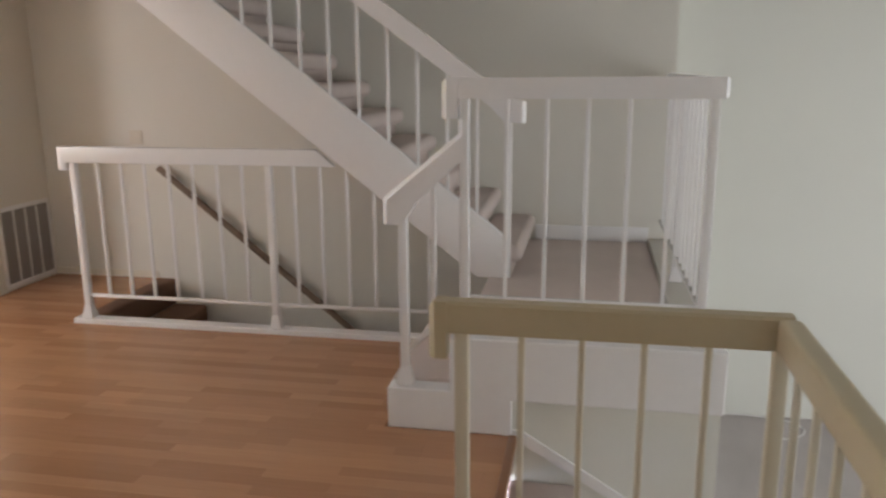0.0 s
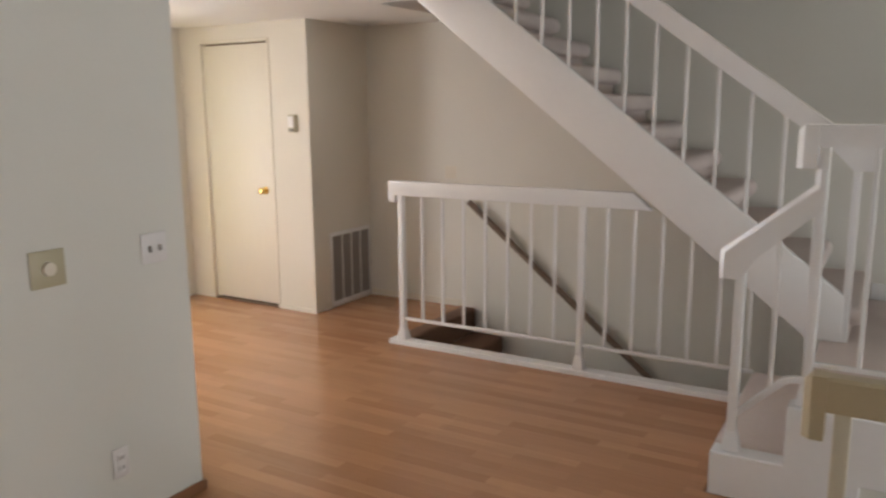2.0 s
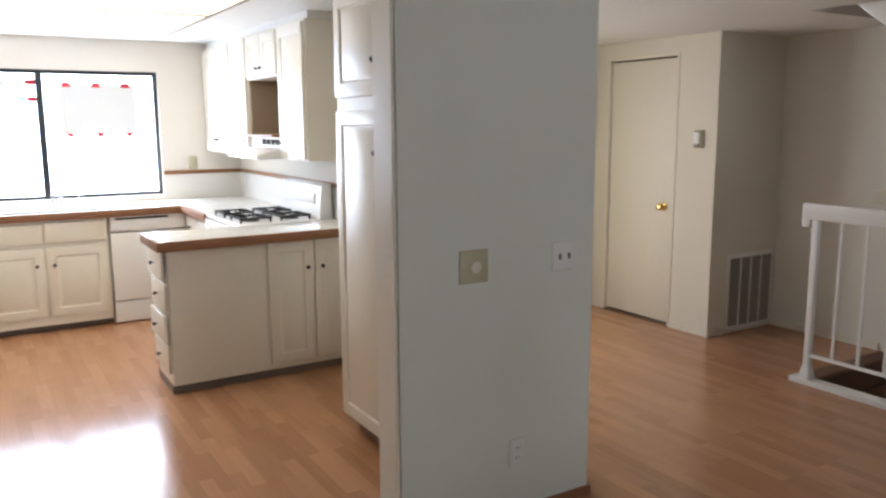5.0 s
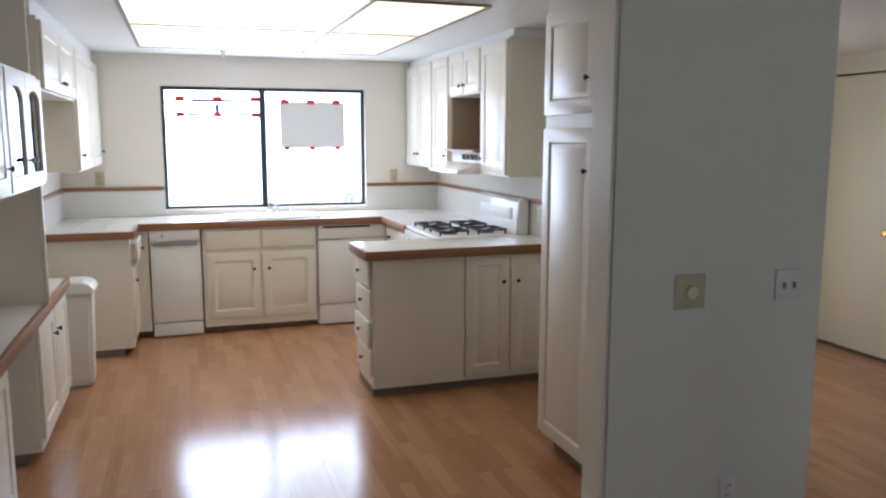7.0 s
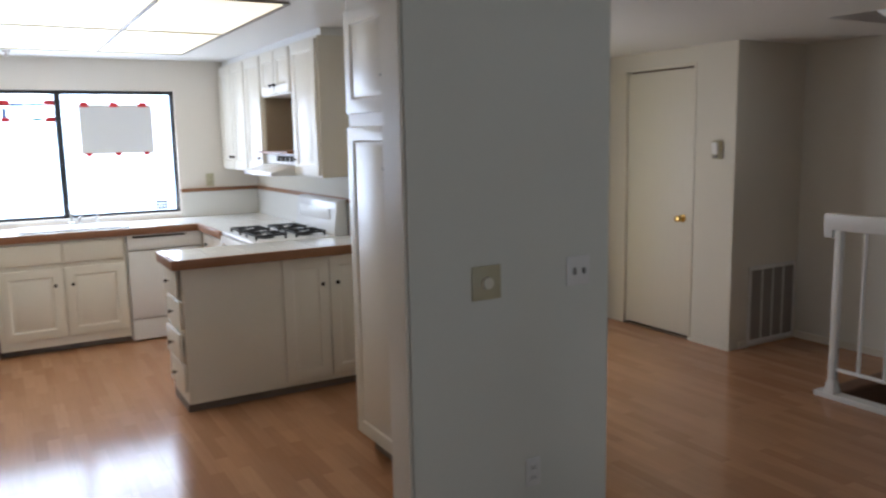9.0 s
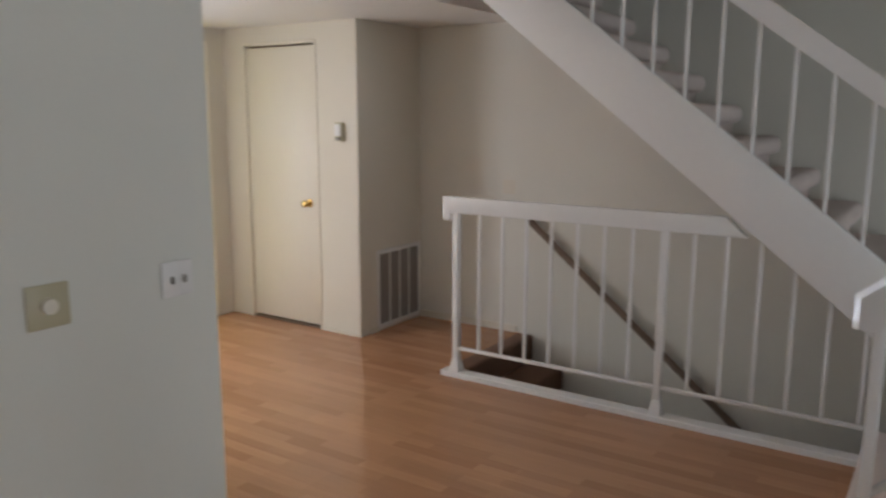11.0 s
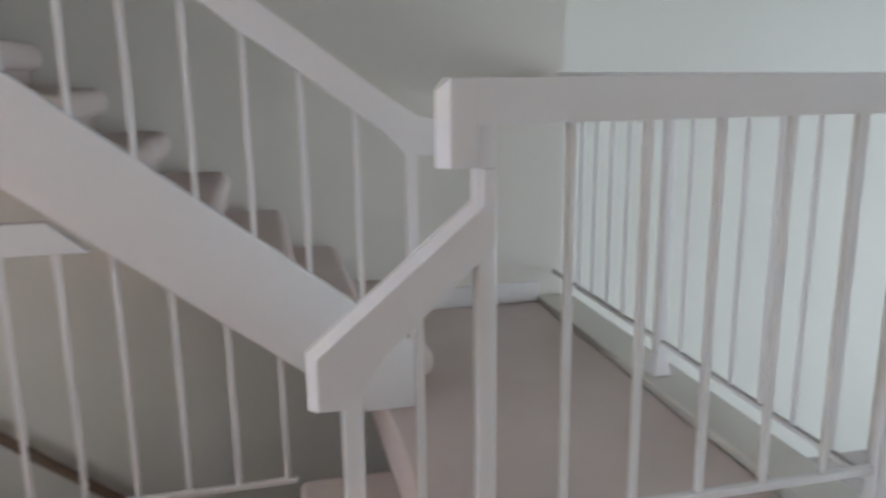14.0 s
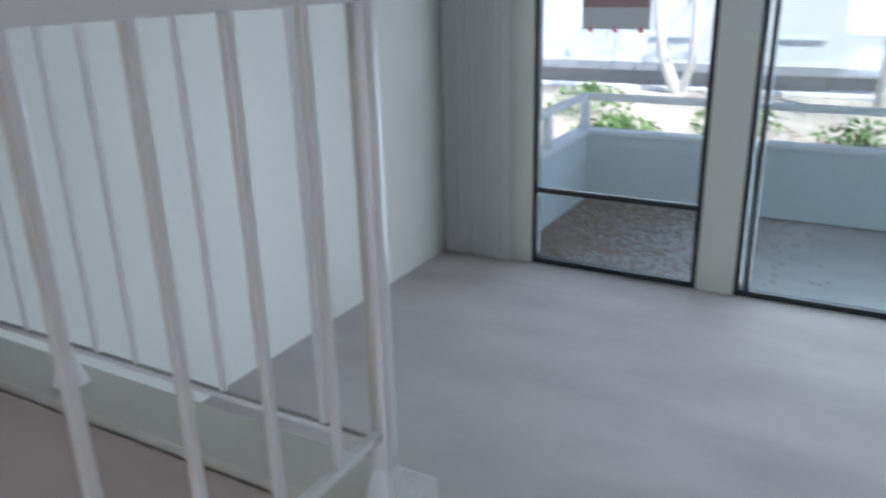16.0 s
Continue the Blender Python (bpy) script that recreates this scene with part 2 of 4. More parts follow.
structure("wall_closet_front", boxes((-4.62, 5.1, -0.1, -4.40, 5.2, 2.5), (-3.66, 5.1, -0.1, -3.3, 5.2, 2.5), (-4.40, 5.1, 2.085, -3.66, 5.2, 2.5)), wall_paint, "cream painted wall round the closet door")
structure("wall_closet_side", boxes((-3.42, 5.2, -0.1, -3.3, BY, 2.5)), wall_paint, "cream painted wall with an air return grille")
structure("wall_closet_inside", boxes((-4.62, 5.75, -0.1, -3.42, BY, 2.5)), wall_paint, "plain wall inside the closet")
structure("wall_back", boxes((-3.42, BY, -3.6, 1.26, BY + 0.15, 4.8), (1.14, BY + 0.15, -1.2, 1.26, YW, 4.8)), mid_lit_paint, "tall painted back wall beside the stairs")
structure("wall_bathroom_side", boxes((-4.74, 2.78, -0.1, -4.62, 3.0, 2.5), (-4.74, 3.9, -0.1, -4.62, 4.15, 2.5), (-4.74, 4.95, -0.1, -4.62, 6.3, 2.5), (-4.74, 3.0, 2.1, -4.62, 3.9, 2.5), (-4.74, 4.15, 2.1, -4.62, 4.95, 2.5)), wall_paint, "cream painted foyer wall with the bathroom doorway")
structure("wall_bathroom", boxes((-6.7, 3.75, -0.1, -6.6, 6.3, 2.5), (-6.6, 3.65, -0.1, -4.74, 3.75, 2.5), (-6.6, 6.2, -0.1, -4.74, 6.3, 2.5)), wall_paint, "painted bathroom wall")
structure("wall_living_window", boxes((EX, 5.53, -1.3, EX + 0.15, YW, 4.8), (EX, 3.80, ZL, EX + 0.15, 4.09, 1.65), (EX, -1.0, -1.3, EX + 0.15, 1.8, 4.8), (EX, 1.8, 1.65, EX + 0.15, 5.53, 4.8), (EX, 1.8, -1.3, EX + 0.15, 5.53, ZL)), cool_lit_paint, "painted living room wall round two glass doors")
structure("wall_living_north", boxes((1.14, YW, -1.3, EX + 0.15, YW + 0.15, 4.8)), cool_lit_paint, "tall pale painted living room wall")
structure("wall_south", boxes((-2, -0.9, -1.3, EX + 0.15, -0.8, 4.8)), cool_lit_paint, "plain painted wall")
structure("wall_dining_edge", boxes((1.17, -0.8, ZL - 0.1, 1.29, 2.61, -0.012)), cool_lit_paint, "white wall under the dining floor edge")
structure("wall_stair_side", boxes((0.48, 2.61, ZL - 0.1, 1.29, 2.69, -0.012)), cool_lit_paint, "white wall under the railing beside the steps")
structure("wall_landing_side", boxes((0.42, 3.71, ZL - 0.1, 1.305, 3.80, 0.36)), cool_lit_paint, "white wall under the landing")
structure("wall_landing_end", boxes((1.22, 3.80, ZL - 0.1, 1.305, BY, 0.36)), cool_lit_paint, "white wall under the end of the landing")
structure("wall_stairwell_near", boxes((-2.4, 4.76, -3.5, 1.2, 4.84, -0.02)), cool_lit_paint, "painted wall of the stairwell below the floor")
structure("wall_stairwell_end", boxes((1.1, 4.84, -3.5, 1.2, BY, ZL - 0.1), (-2.5, 4.84, -3.5, -2.4, BY, -0.03)), cool_lit_paint, "painted end wall of the stairwell")
structure("floor_stairwell", boxes((-2.4, 4.84, -3.6, 1.2, BY, -3.5)), brown_carpet, "brown carpet at the foot of the lower stairs", "floor")
structure("ceiling_kitchen", boxes((WX, -0.8, KCEIL, 1.25, 2.72, KCEIL + 0.2)), kitchen_ceiling_paint, "white semi-gloss ceiling of kitchen and dining area", "ceiling")
structure("ceiling", boxes((WX, 2.72, CEIL, 1.25, 4.72, CEIL + 0.25), (-6.7, 4.72, CEIL, -2.4, BY, CEIL + 0.25), (-6.7, BY, CEIL, -4.62, 6.3, CEIL + 0.25)), ceiling_paint, "off-white textured ceiling of kitchen and foyer", "ceiling")
structure("ceiling_living", boxes((-2.6, -0.9, 4.7, EX + 0.15, YW + 0.15, 4.8)), ceiling_paint, "off-white high ceiling", "ceiling")
structure("wall_upper", boxes((-2.6, 4.62, CEIL + 0.25, 1.25, 4.72, 4.7), (-2.6, 4.72, CEIL + 0.25, -2.5, BY, 4.7), (1.15, -0.8, KCEIL + 0.2, 1.25, 2.72, 4.7), (1.15, 2.72, CEIL + 0.25, 1.25, 4.62, 4.7)), cool_lit_paint, "painted wall of the storey above")

# ---- floors ----
floor = structure("floor", boxes((WX, KY0, -0.2, 1.17, 2.61, -0.012), (WX, 2.61, -0.2, 0.45, 3.75, -0.012), (-6.4, 3.75, -0.2, -0.05, 4.76, -0.012), (-6.4, 4.76, -0.2, -2.4, BY, -0.012)), underlay, "orange-brown laminate plank floor", "floor")
structure("floor_living", boxes((0.45, -0.8, ZL - 0.15, EX, YW, ZL)), living_carpet, "pale beige carpet of the living room", "floor")
structure("floor_bathroom", boxes((-6.6, 3.75, -0.011, -4.70, 6.2, -0.004)), tile_white, "pale bathroom floor", "floor")
structure("landing", boxes((0.215, 3.78, 0.2, 1.139, BY, 0.40), bevel=0.012, seg=3), carpet, "beige carpeted stair landing", "landing")


def plank_mesh():
    bm = boxes((0, 0, -0.011, 1, 1, 0))
    me = bpy.data.meshes.new("plank")
    bm.to_mesh(me)
    bm.free()
    me.materials.append(laminate)
    return me


# ---- railings ----
def baluster(rail, x, y, z0, z1, r=0.0085):
    part("baluster", boxes((x - r, y - r, z0, x + r, y + r, z1), bevel=0.002, seg=1), RAIL_MAT, rail)


def post(rail, x, y, z0, z1, r=0.019, flare=True):
    p = part("post", boxes((x - r, y - r, z0, x + r, y + r, z1), bevel=0.004), RAIL_MAT, rail)
    if flare:
        bm = bmesh.new()
        add_box(bm, x - 0.037, y - 0.037, z0, x + 0.037, y + 0.037, z0 + 0.085)
        for v in bm.verts:
            if v.co.z > z0 + 0.05:
                v.co.x, v.co.y = x + (v.co.x - x) * 0.55, y + (v.co.y - y) * 0.55
        bmesh.ops.bevel(bm, geom=bm.edges[:], offset=0.005, segments=2, affect="EDGES")
        part("post_foot", bm, RAIL_MAT, p)


def chamfer(bm, chosen, offset, rest=0.002):
    """Cuts a flat bevel along the chosen edges and a hair's breadth off the others."""
    picked = [e for e in bm.edges if chosen(e.verts[0].co, e.verts[1].co)]
    bmesh.ops.bevel(bm, geom=picked, offset=offset, segments=1, affect="EDGES", profile=0.5)
    return bm


def along(points, tol=1e-4):
    """Tells edges lying on a chain of (x, z) points."""
    def near(c):
        return any(abs(c.x - x) < tol and abs(c.z - z) < tol for x, z in points)

    return lambda a, b: abs(a.y - b.y) < tol and near(a) and near(b)


RAIL_MAT = enamel
# railing along the stairwell
r = thing("stairwell_railing", (-2.298, 4.8, 0.03), "white painted metal railing with a boxed timber handrail beside the stairwell", "railing")
part("handrail", prism([(-2.385, 0.955), (-2.385, 1.095), (-0.765, 1.095), (-0.655, 1.0), (-2.33, 1.0), (-2.33, 0.955)], "y", 4.775, 4.825, bevel=0.006), enamel, r)
post(r, -2.298, 4.8, 0.03, 1.0)
post(r, -1.055, 4.8, 0.03, 1.0)
part("bottom_rail", boxes((-2.298, 4.79, 0.165, -0.09, 4.81, 0.185), bevel=0.003), enamel, r)
for i in range(7):
    baluster(r, -2.143 + 0.1535 * i, 4.8, 0.185, 1.0)
for i in range(6):
    x = -0.906 + 0.1565 * i
    baluster(r, x, 4.8, 0.185, min(1.0, 0.535 - 0.785 * (x + 0.02)))
structure("trim_stairwell_curb", boxes((-2.39, 4.757, -0.015, -0.10, 4.845, 0.03), bevel=0.006), enamel, "white painted curb along the stairwell edge", "trim")

# railing up the two steps and along the landing
r = thing("landing_railing", (0.6, 3.745, 0.43), "white painted metal railing with a timber handrail round the landing", "railing")
part("handrail", chamfer(boxes((0.2285, 3.718, 1.415, 1.25, 3.772, 1.497)), lambda a, b: a.x > 1.24 and b.x > 1.24, 0.012), enamel, r)
part("end_block", chamfer(boxes((0.158, 3.718, 1.338, 0.228, 3.772, 1.497)), lambda a, b: a.x < 0.16 and b.x < 0.16 and (abs(a.z - b.z) > 0.1 or a.z + b.z > 2.9), 0.022), enamel, r)
SLOPE = [(-0.093, 0.899), (-0.093, 1.010), (0.225, 1.277), (0.225, 1.336)]
part("sloping_handrail", chamfer(prism(SLOPE + [(0.262, 1.336), (0.262, 1.19), (0.05, 0.995), (-0.01, 0.899)], "y", 3.718, 3.768), along(SLOPE), 0.018), enamel, r)
post(r, -0.012, 3.745, 0.19, 0.92)
post(r, 0.25, 3.745, 0.43, 1.42)
post(r, 1.204, 3.745, 0.43, 1.42)
part("bottom_rail", boxes((0.25, 3.735, 0.585, 1.204, 3.755, 0.605), bevel=0.003), enamel, r)
part("sloping_bottom_rail", prism([(-0.012, 0.315), (-0.012, 0.345), (0.10, 0.465), (0.165, 0.527), (0.20, 0.538), (0.25, 0.538), (0.25, 0.512), (0.205, 0.510), (0.18, 0.502), (0.12, 0.445)], "y", 3.733, 3.757, bevel=0.004, seg=2), enamel, r)
baluster(r, 0.12, 3.745, 0.46, 1.06)
for i in range(5):
    baluster(r, 0.419 + 0.1585 * i, 3.745, 0.605, 1.42)
part("end_handrail", boxes((1.20, 3.771, 1.417, 1.25, 5.80, 1.495), bevel=0.010, seg=3), enamel, r)
part("end_bottom_rail", boxes((1.205, 3.765, 0.543, 1.221, 5.82, 0.558), bevel=0.003), enamel, r)
# thin grey strip: the rail's shade is put into its colour
part("rail_seam", boxes((1.207, 3.80, 0.5585, 1.219, 5.82, 0.561)), rail_shade, r, "grey strip of painted shade on the bottom rail")
for i in range(13):
    if i != 6:
        baluster(r, 1.213, 3.905 + 0.145 * i, 0.561, 1.42, 0.007)
post(r, 1.213, 4.775, 0.427, 1.42)

# railing along the dining floor edge
RAIL_MAT = dim_pale_enamel
r = thing("dining_railing", (1.248, 2.65, 0.0), "metal railing with timber handrail beside the dining floor, dim yellow light in its beige", "railing")
part("handrail", chamfer(boxes((0.38, 2.622, 0.828, 1.27, 2.678, 0.917)), lambda a, b: a.z > 0.9 and b.z > 0.9 and abs(a.x - b.x) > 0.1, 0.008), dim_beige_enamel, r)
part("end_block", chamfer(boxes((0.328, 2.622, 0.752, 0.3795, 2.678, 0.917)), lambda a, b: a.x < 0.33 and b.x < 0.33 and (abs(a.z - b.z) > 0.1 or a.z + b.z > 1.8), 0.018), dim_beige_enamel, r)
part("side_handrail", boxes((1.225, -0.78, 0.828, 1.285, 2.621, 0.917), bevel=0.014, seg=3), dim_beige_enamel, r)
post(r, 0.419, 2.65, 0.0, 0.83)
post(r, 1.248, 2.65, 0.0, 0.83)
part("bottom_rail", boxes((0.419, 2.64, 0.13, 1.248, 2.66, 0.15), bevel=0.003), dim_beige_enamel, r)
for i in range(4):
    baluster(r, 0.583 + 0.1625 * i, 2.65, 0.15, 0.83)
part("side_bottom_rail", boxes((1.238, -0.78, 0.13, 1.258, 2.63, 0.15), bevel=0.003), dim_beige_enamel, r)
for i in range(20):
    baluster(r, 1.248, 2.47 - 0.16 * i, 0.15, 0.83)
RAIL_MAT = enamel

# ---- stairs ----
structure("trim_step_side", prism([(-0.083, 0.0), (-0.083, 0.186), (0.192, 0.186), (0.192, 0.428), (1.315, 0.428), (1.315, 0.16), (0.46, 0.16), (0.46, 0.0)], "y", 3.69, 3.79, bevel=0.006), enamel, "white painted boxed side of the landing steps", "trim")
structure("trim_landing_curb", boxes((1.145, 3.795, 0.30, 1.313, 5.838, 0.425), bevel=0.004), curb_paint, "low pale painted board along the landing edge", "trim")
structure("baseboard", boxes((0.40, BY - 0.015, 0.40, 1.143, BY, 0.50), bevel=0.004), enamel, "white baseboard on the landing wall", "trim")
step = thing("landing_step", (0.07, 4.27, 0.0), "beige carpeted step up to the landing", "step")
part("tread", boxes((-0.085, 3.792, 0.0, 0.23, 4.75, 0.198), bevel=0.022, seg=4), carpet, step)

up = thing("upper_staircase", (0.3, 5.3, 0.40), "carpeted staircase with a wide white stringer rising from the landing", "stairs")
part("stringer", prism([(0.153, 0.402), (0.31, 0.402), (0.31, 0.632), (-2.45, 2.798), (-2.45, 2.445)], "y", 4.776, 4.826, bevel=0.004), enamel, up, "wide white painted timber stringer")
for n in range(1, 14):
    z = 0.40 + 0.176 * n
    x = 0.397 - 0.2245 * (n - 1)
    bm = boxes((x - 0.285, 4.83, z - 0.105, x, 5.836, z), bevel=0.045, seg=5)
    part("tread", bm, carpet, up)
    part("riser", boxes((x - 0.26, 4.834, z - 0.185, x - 0.06, 5.836, z - 0.05), bevel=0.008), carpet, up)
RAIL_END = [(0.408, 1.25), (0.408, 1.362)]
part("handrail", chamfer(prism(RAIL_END + [(0.335, 1.375), (0.26, 1.425), (-2.45, 3.42), (-2.45, 3.30), (0.22, 1.335), (0.30, 1.25)], "y", 4.776, 4.824), along(RAIL_END), 0.018), enamel, up)
part("post", boxes((0.300, 4.782, 0.402, 0.336, 4.818, 1.28), bevel=0.004), enamel, up)
for i in range(15):
    x = 0.148 - 0.1635 * i
    part("baluster", boxes((x - 0.0085, 4.7915, 0.862 - 0.785 * x, x + 0.0085, 4.8085, 1.515 - 0.737 * x), bevel=0.002, seg=1), enamel, up)

down = thing("lower_staircase", (-2.3, 5.34, -0.2), "brown carpeted staircase going down beside the back wall", "stairs")
for n in range(1, 15):
    x = -2.30 + 0.235 * (n - 1)
    part("tread", boxes((x - 0.03, 4.842, -0.19 * n - 0.17, x + 0.245, 5.838, -0.19 * n), bevel=0.025, seg=3), brown_carpet, down)
structure("floor_nosing", boxes((-2.43, 4.842, -0.19, -2.30, 5.838, 0.004), bevel=0.02, seg=3), brown_carpet, "brown carpeted edge at the top of the lower stairs", "floor")
wr = thing("wall_handrail", (-1.5, 5.79, 0.2), "dark wood handrail on the stairwell wall", "handrail")
part("rail", rod((-2.33, 5.78, 0.845), (0.4, 5.78, -1.37), 0.024, seg=14), dark_wood, wr)
for x in (-2.1, -0.9):
    part("bracket", rod((x, 5.78, 0.845 - 0.811 * (x + 2.33)), (x, 5.838, 0.80 - 0.811 * (x + 2.33)), 0.008), chrome, wr)

lower = thing("living_room_steps", (0.8, 3.2, ZL), "beige carpeted steps down to the living room", "stairs")
for n in range(1, 5):
    x = 0.452 + 0.29 * (n - 1)
    part("tread", boxes((x, 2.692, ZL + 0.002, x + 0.31, 3.706, -0.206 * n), bevel=0.02, seg=3), carpet, lower)
structure("trim_step_skirt", prism([(0.462, 0.025), (0.50, 0.025), (1.30, -0.465), (1.30, -0.51), (0.462, -0.01)], "y", 3.697, 3.709), enamel, "white sloping skirt board beside the steps", "trim")

# ---- kitchen ----
AXES = {"x+": Vector((1, 0, 0)), "x-": Vector((-1, 0, 0)), "y+": Vector((0, 1, 0)), "y-": Vector((0, -1, 0))}


def place(bm, origin, u, out):
    """Turns a front drawn as (along, out, up) to its place."""
    a, b = AXES[u], AXES[out]
    m = Matrix(((a.x, b.x, 0, origin[0]), (a.y, b.y, 0, origin[1]), (0, 0, 1, origin[2]), (0, 0, 0, 1)))
    bm.transform(m)
    if m.determinant() < 0:
        bmesh.ops.reverse_faces(bm, faces=bm.faces[:])
    return bm


def knob(parent, origin, u, out, at):
    bm = lathe([(0.004, 0.0), (0.004, 0.012), (0.012, 0.016), (0.013, 0.022), (0.008, 0.027)], (at[0], 0, at[1]), "y", 12)
    bm.transform(Matrix.Translation((0, 0.019, 0)))
    part("knob", place(bm, origin, u, out), knob_black, parent)


def cabinet_door(parent, origin, u, out, w, h, knob_at=None, name="door", glass=False):
    fw = min(0.06, h * 0.22)
    if glass:
        arch = [(fw, fw), (w - fw, fw), (w - fw, h - fw * 1.9)] + [(w / 2 + (w / 2 - fw) * math.cos(a), h - fw * 1.9 + fw * 0.9 * math.sin(a)) for a in [math.pi * k / 10 for k in range(1, 10)]] + [(fw, h - fw * 1.9)]
        bm = bmesh.new()
        fr, bk, n = [bm.verts.new((p[0], 0.019, p[1])) for p in arch], [bm.verts.new((p[0], 0.0, p[1])) for p in arch], len(arch)
        outer = [(0, 0), (w, 0), (w, h)] + [(w / 2 + w / 2 * math.cos(math.pi * k / 10), h) for k in range(1, 10)] + [(0, h)]
        fo, bo = [bm.verts.new((p[0], 0.019, p[1])) for p in outer], [bm.verts.new((p[0], 0.0, p[1])) for p in outer]
        for i in range(n):
            j = (i + 1) % n
            bm.faces.new((fr[i], fr[j], fo[j], fo[i]))
            bm.faces.new((bk[j], bk[i], bo[i], bo[j]))
            bm.faces.new((fr[j], fr[i], bk[i], bk[j]))
            bm.faces.new((fo[i], fo[j], bo[j], bo[i]))
        bmesh.ops.recalc_face_normals(bm, faces=bm.faces[:])
        d = part(name, place(bm, origin, u, out), cabinet_paint, parent, "white door with an arched glass pane")
        part("pane", place(boxes((fw - 0.005, 0.006, fw - 0.005, w - fw + 0.005, 0.009, h - fw + 0.003)), origin, u, out), cabinet_glass, d)
    else:
        bm = boxes((0, 0, 0, w, 0.020, h), bevel=0.003, seg=2)
        bm.faces.ensure_lookup_table()
        front = max(bm.faces, key=lambda f: (f.calc_center_median().y + 0.0001) * f.calc_area())
        for width, depth in ((fw, 0.0), (0.007, -0.007), (0.012, 0.0), (0.012, 0.006)):
            bmesh.ops.inset_region(bm, faces=[front], thickness=width, depth=depth, use_even_offset=True)
        d = part(name, place(bm, origin, u, out), cabinet_paint, parent)
    if knob_at:
        knob(d, origin, u, out, knob_at)
    return d


def drawer_front(parent, origin, u, out, w, h, knob_at=None):
    bm = boxes((0, 0, 0, w, 0.019, h), bevel=0.007, seg=3)
    d = part("drawer_front", place(bm, origin, u, out), cabinet_paint, parent)
    if knob_at:
        knob(d, origin, u, out, knob_at)
    return d


def base_body(c, x0, y0, x1, y1, front, toe=0.07, top=0.872, kick=0.055):
    dx0, dy0, dx1, dy1 = (toe if front == "x-" else 0), (toe if front == "y-" else 0), (toe if front == "x+" else 0), (toe if front == "y+" else 0)
    part("body", boxes((x0, y0, kick, x1, y1, top), bevel=0.002, seg=1), cabinet_paint, c)
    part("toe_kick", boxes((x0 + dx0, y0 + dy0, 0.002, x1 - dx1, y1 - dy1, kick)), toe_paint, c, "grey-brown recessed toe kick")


FX = -6.09
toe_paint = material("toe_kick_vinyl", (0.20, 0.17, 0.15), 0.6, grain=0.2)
c = thing("sink_cabinet", (FX - 0.3, 1.0, 0), "cream painted sink base cabinet with raised panel doors", "cabinet")
base_body(c, -6.69, 0.53, FX, 1.445, "x+")
for i in range(2):
    cabinet_door(c, (FX, 0.555 + 0.445 * i, 0.125), "y+", "x+", 0.425, 0.53, (0.375 if i == 0 else 0.05, 0.40))
    drawer_front(c, (FX, 0.555 + 0.445 * i, 0.69), "y+", "x+", 0.425, 0.155)
c = thing("corner_cabinet", (-6.4, -0.2, 0), "cream painted corner base cabinet", "cabinet")
base_body(c, -6.69, -0.54, FX, 0.125, "x+")
c = thing("corner_drawer_cabinet", (-5.8, -0.25, 0), "cream base cabinet with a drawer standing slightly open", "cabinet")
base_body(c, -6.085, -0.54, -5.60, 0.02, "y+")
cabinet_door(c, (-5.63, 0.02, 0.125), "x-", "y+", 0.40, 0.53, (0.06, 0.42))
d = drawer_front(c, (-5.63, 0.06, 0.69), "x-", "y+", 0.40, 0.15, (0.20, 0.075))
part("drawer_box", boxes((-6.0, -0.4, 0.70, -5.66, 0.058, 0.82)), cabinet_paint, d)
c = thing("trash_compactor", (-6.4, 0.325, 0), "white built-in trash compactor under the counter", "appliance")
part("body", boxes((-6.68, 0.135, 0.01, -6.10, 0.518, 0.868), bevel=0.004), appliance, c)
part("door", boxes((-6.10, 0.137, 0.125, -6.065, 0.516, 0.755), bevel=0.006), appliance, c)
part("control_panel", boxes((-6.10, 0.137, 0.775, -6.062, 0.516, 0.866), bevel=0.006), appliance, c)
part("kick_plate", boxes((-6.10, 0.139, 0.012, -6.07, 0.514, 0.112), bevel=0.004), appliance, c)
part("handle", boxes((-6.066, 0.16, 0.742, -6.050, 0.49, 0.757), bevel=0.003), vent_grey, c, "grey handle strip")
part("switch", lathe([(0.010, 0), (0.009, 0.012)], (-6.062, 0.23, 0.82), "x", 12), vent_grey, c)
c = thing("dishwasher", (-6.4, 1.75, 0), "white built-in dishwasher under the counter", "dishwasher")
part("body", boxes((-6.68, 1.455, 0.01, -6.11, 2.04, 0.868), bevel=0.004), appliance, c)
part("door", boxes((-6.11, 1.458, 0.19, -6.07, 2.037, 0.735), bevel=0.006), appliance, c)
part("control_panel", boxes((-6.11, 1.458, 0.745, -6.066, 2.037, 0.866), bevel=0.006), appliance, c)
part("handle", boxes((-6.066, 1.50, 0.838, -6.058, 1.90, 0.853)), vent_dark, c, "dark grey latch strip")
part("kick_plate", boxes((-6.11, 1.46, 0.012, -6.085, 2.035, 0.18), bevel=0.004), appliance, c)
c = thing("right_base_cabinet", (-5.7, 2.4, 0), "cream base cabinet with drawers beside the stove", "cabinet")
base_body(c, -6.085, 2.055, -5.35, 2.71, "y-")
for i in range(2):
    drawer_front(c, (-6.05 + 0.35 * i, 2.055, 0.69), "x+", "y-", 0.33, 0.15, (0.165, 0.075))
    cabinet_door(c, (-6.05 + 0.35 * i, 2.055, 0.125), "x+", "y-", 0.33, 0.53, (0.28, 0.45))

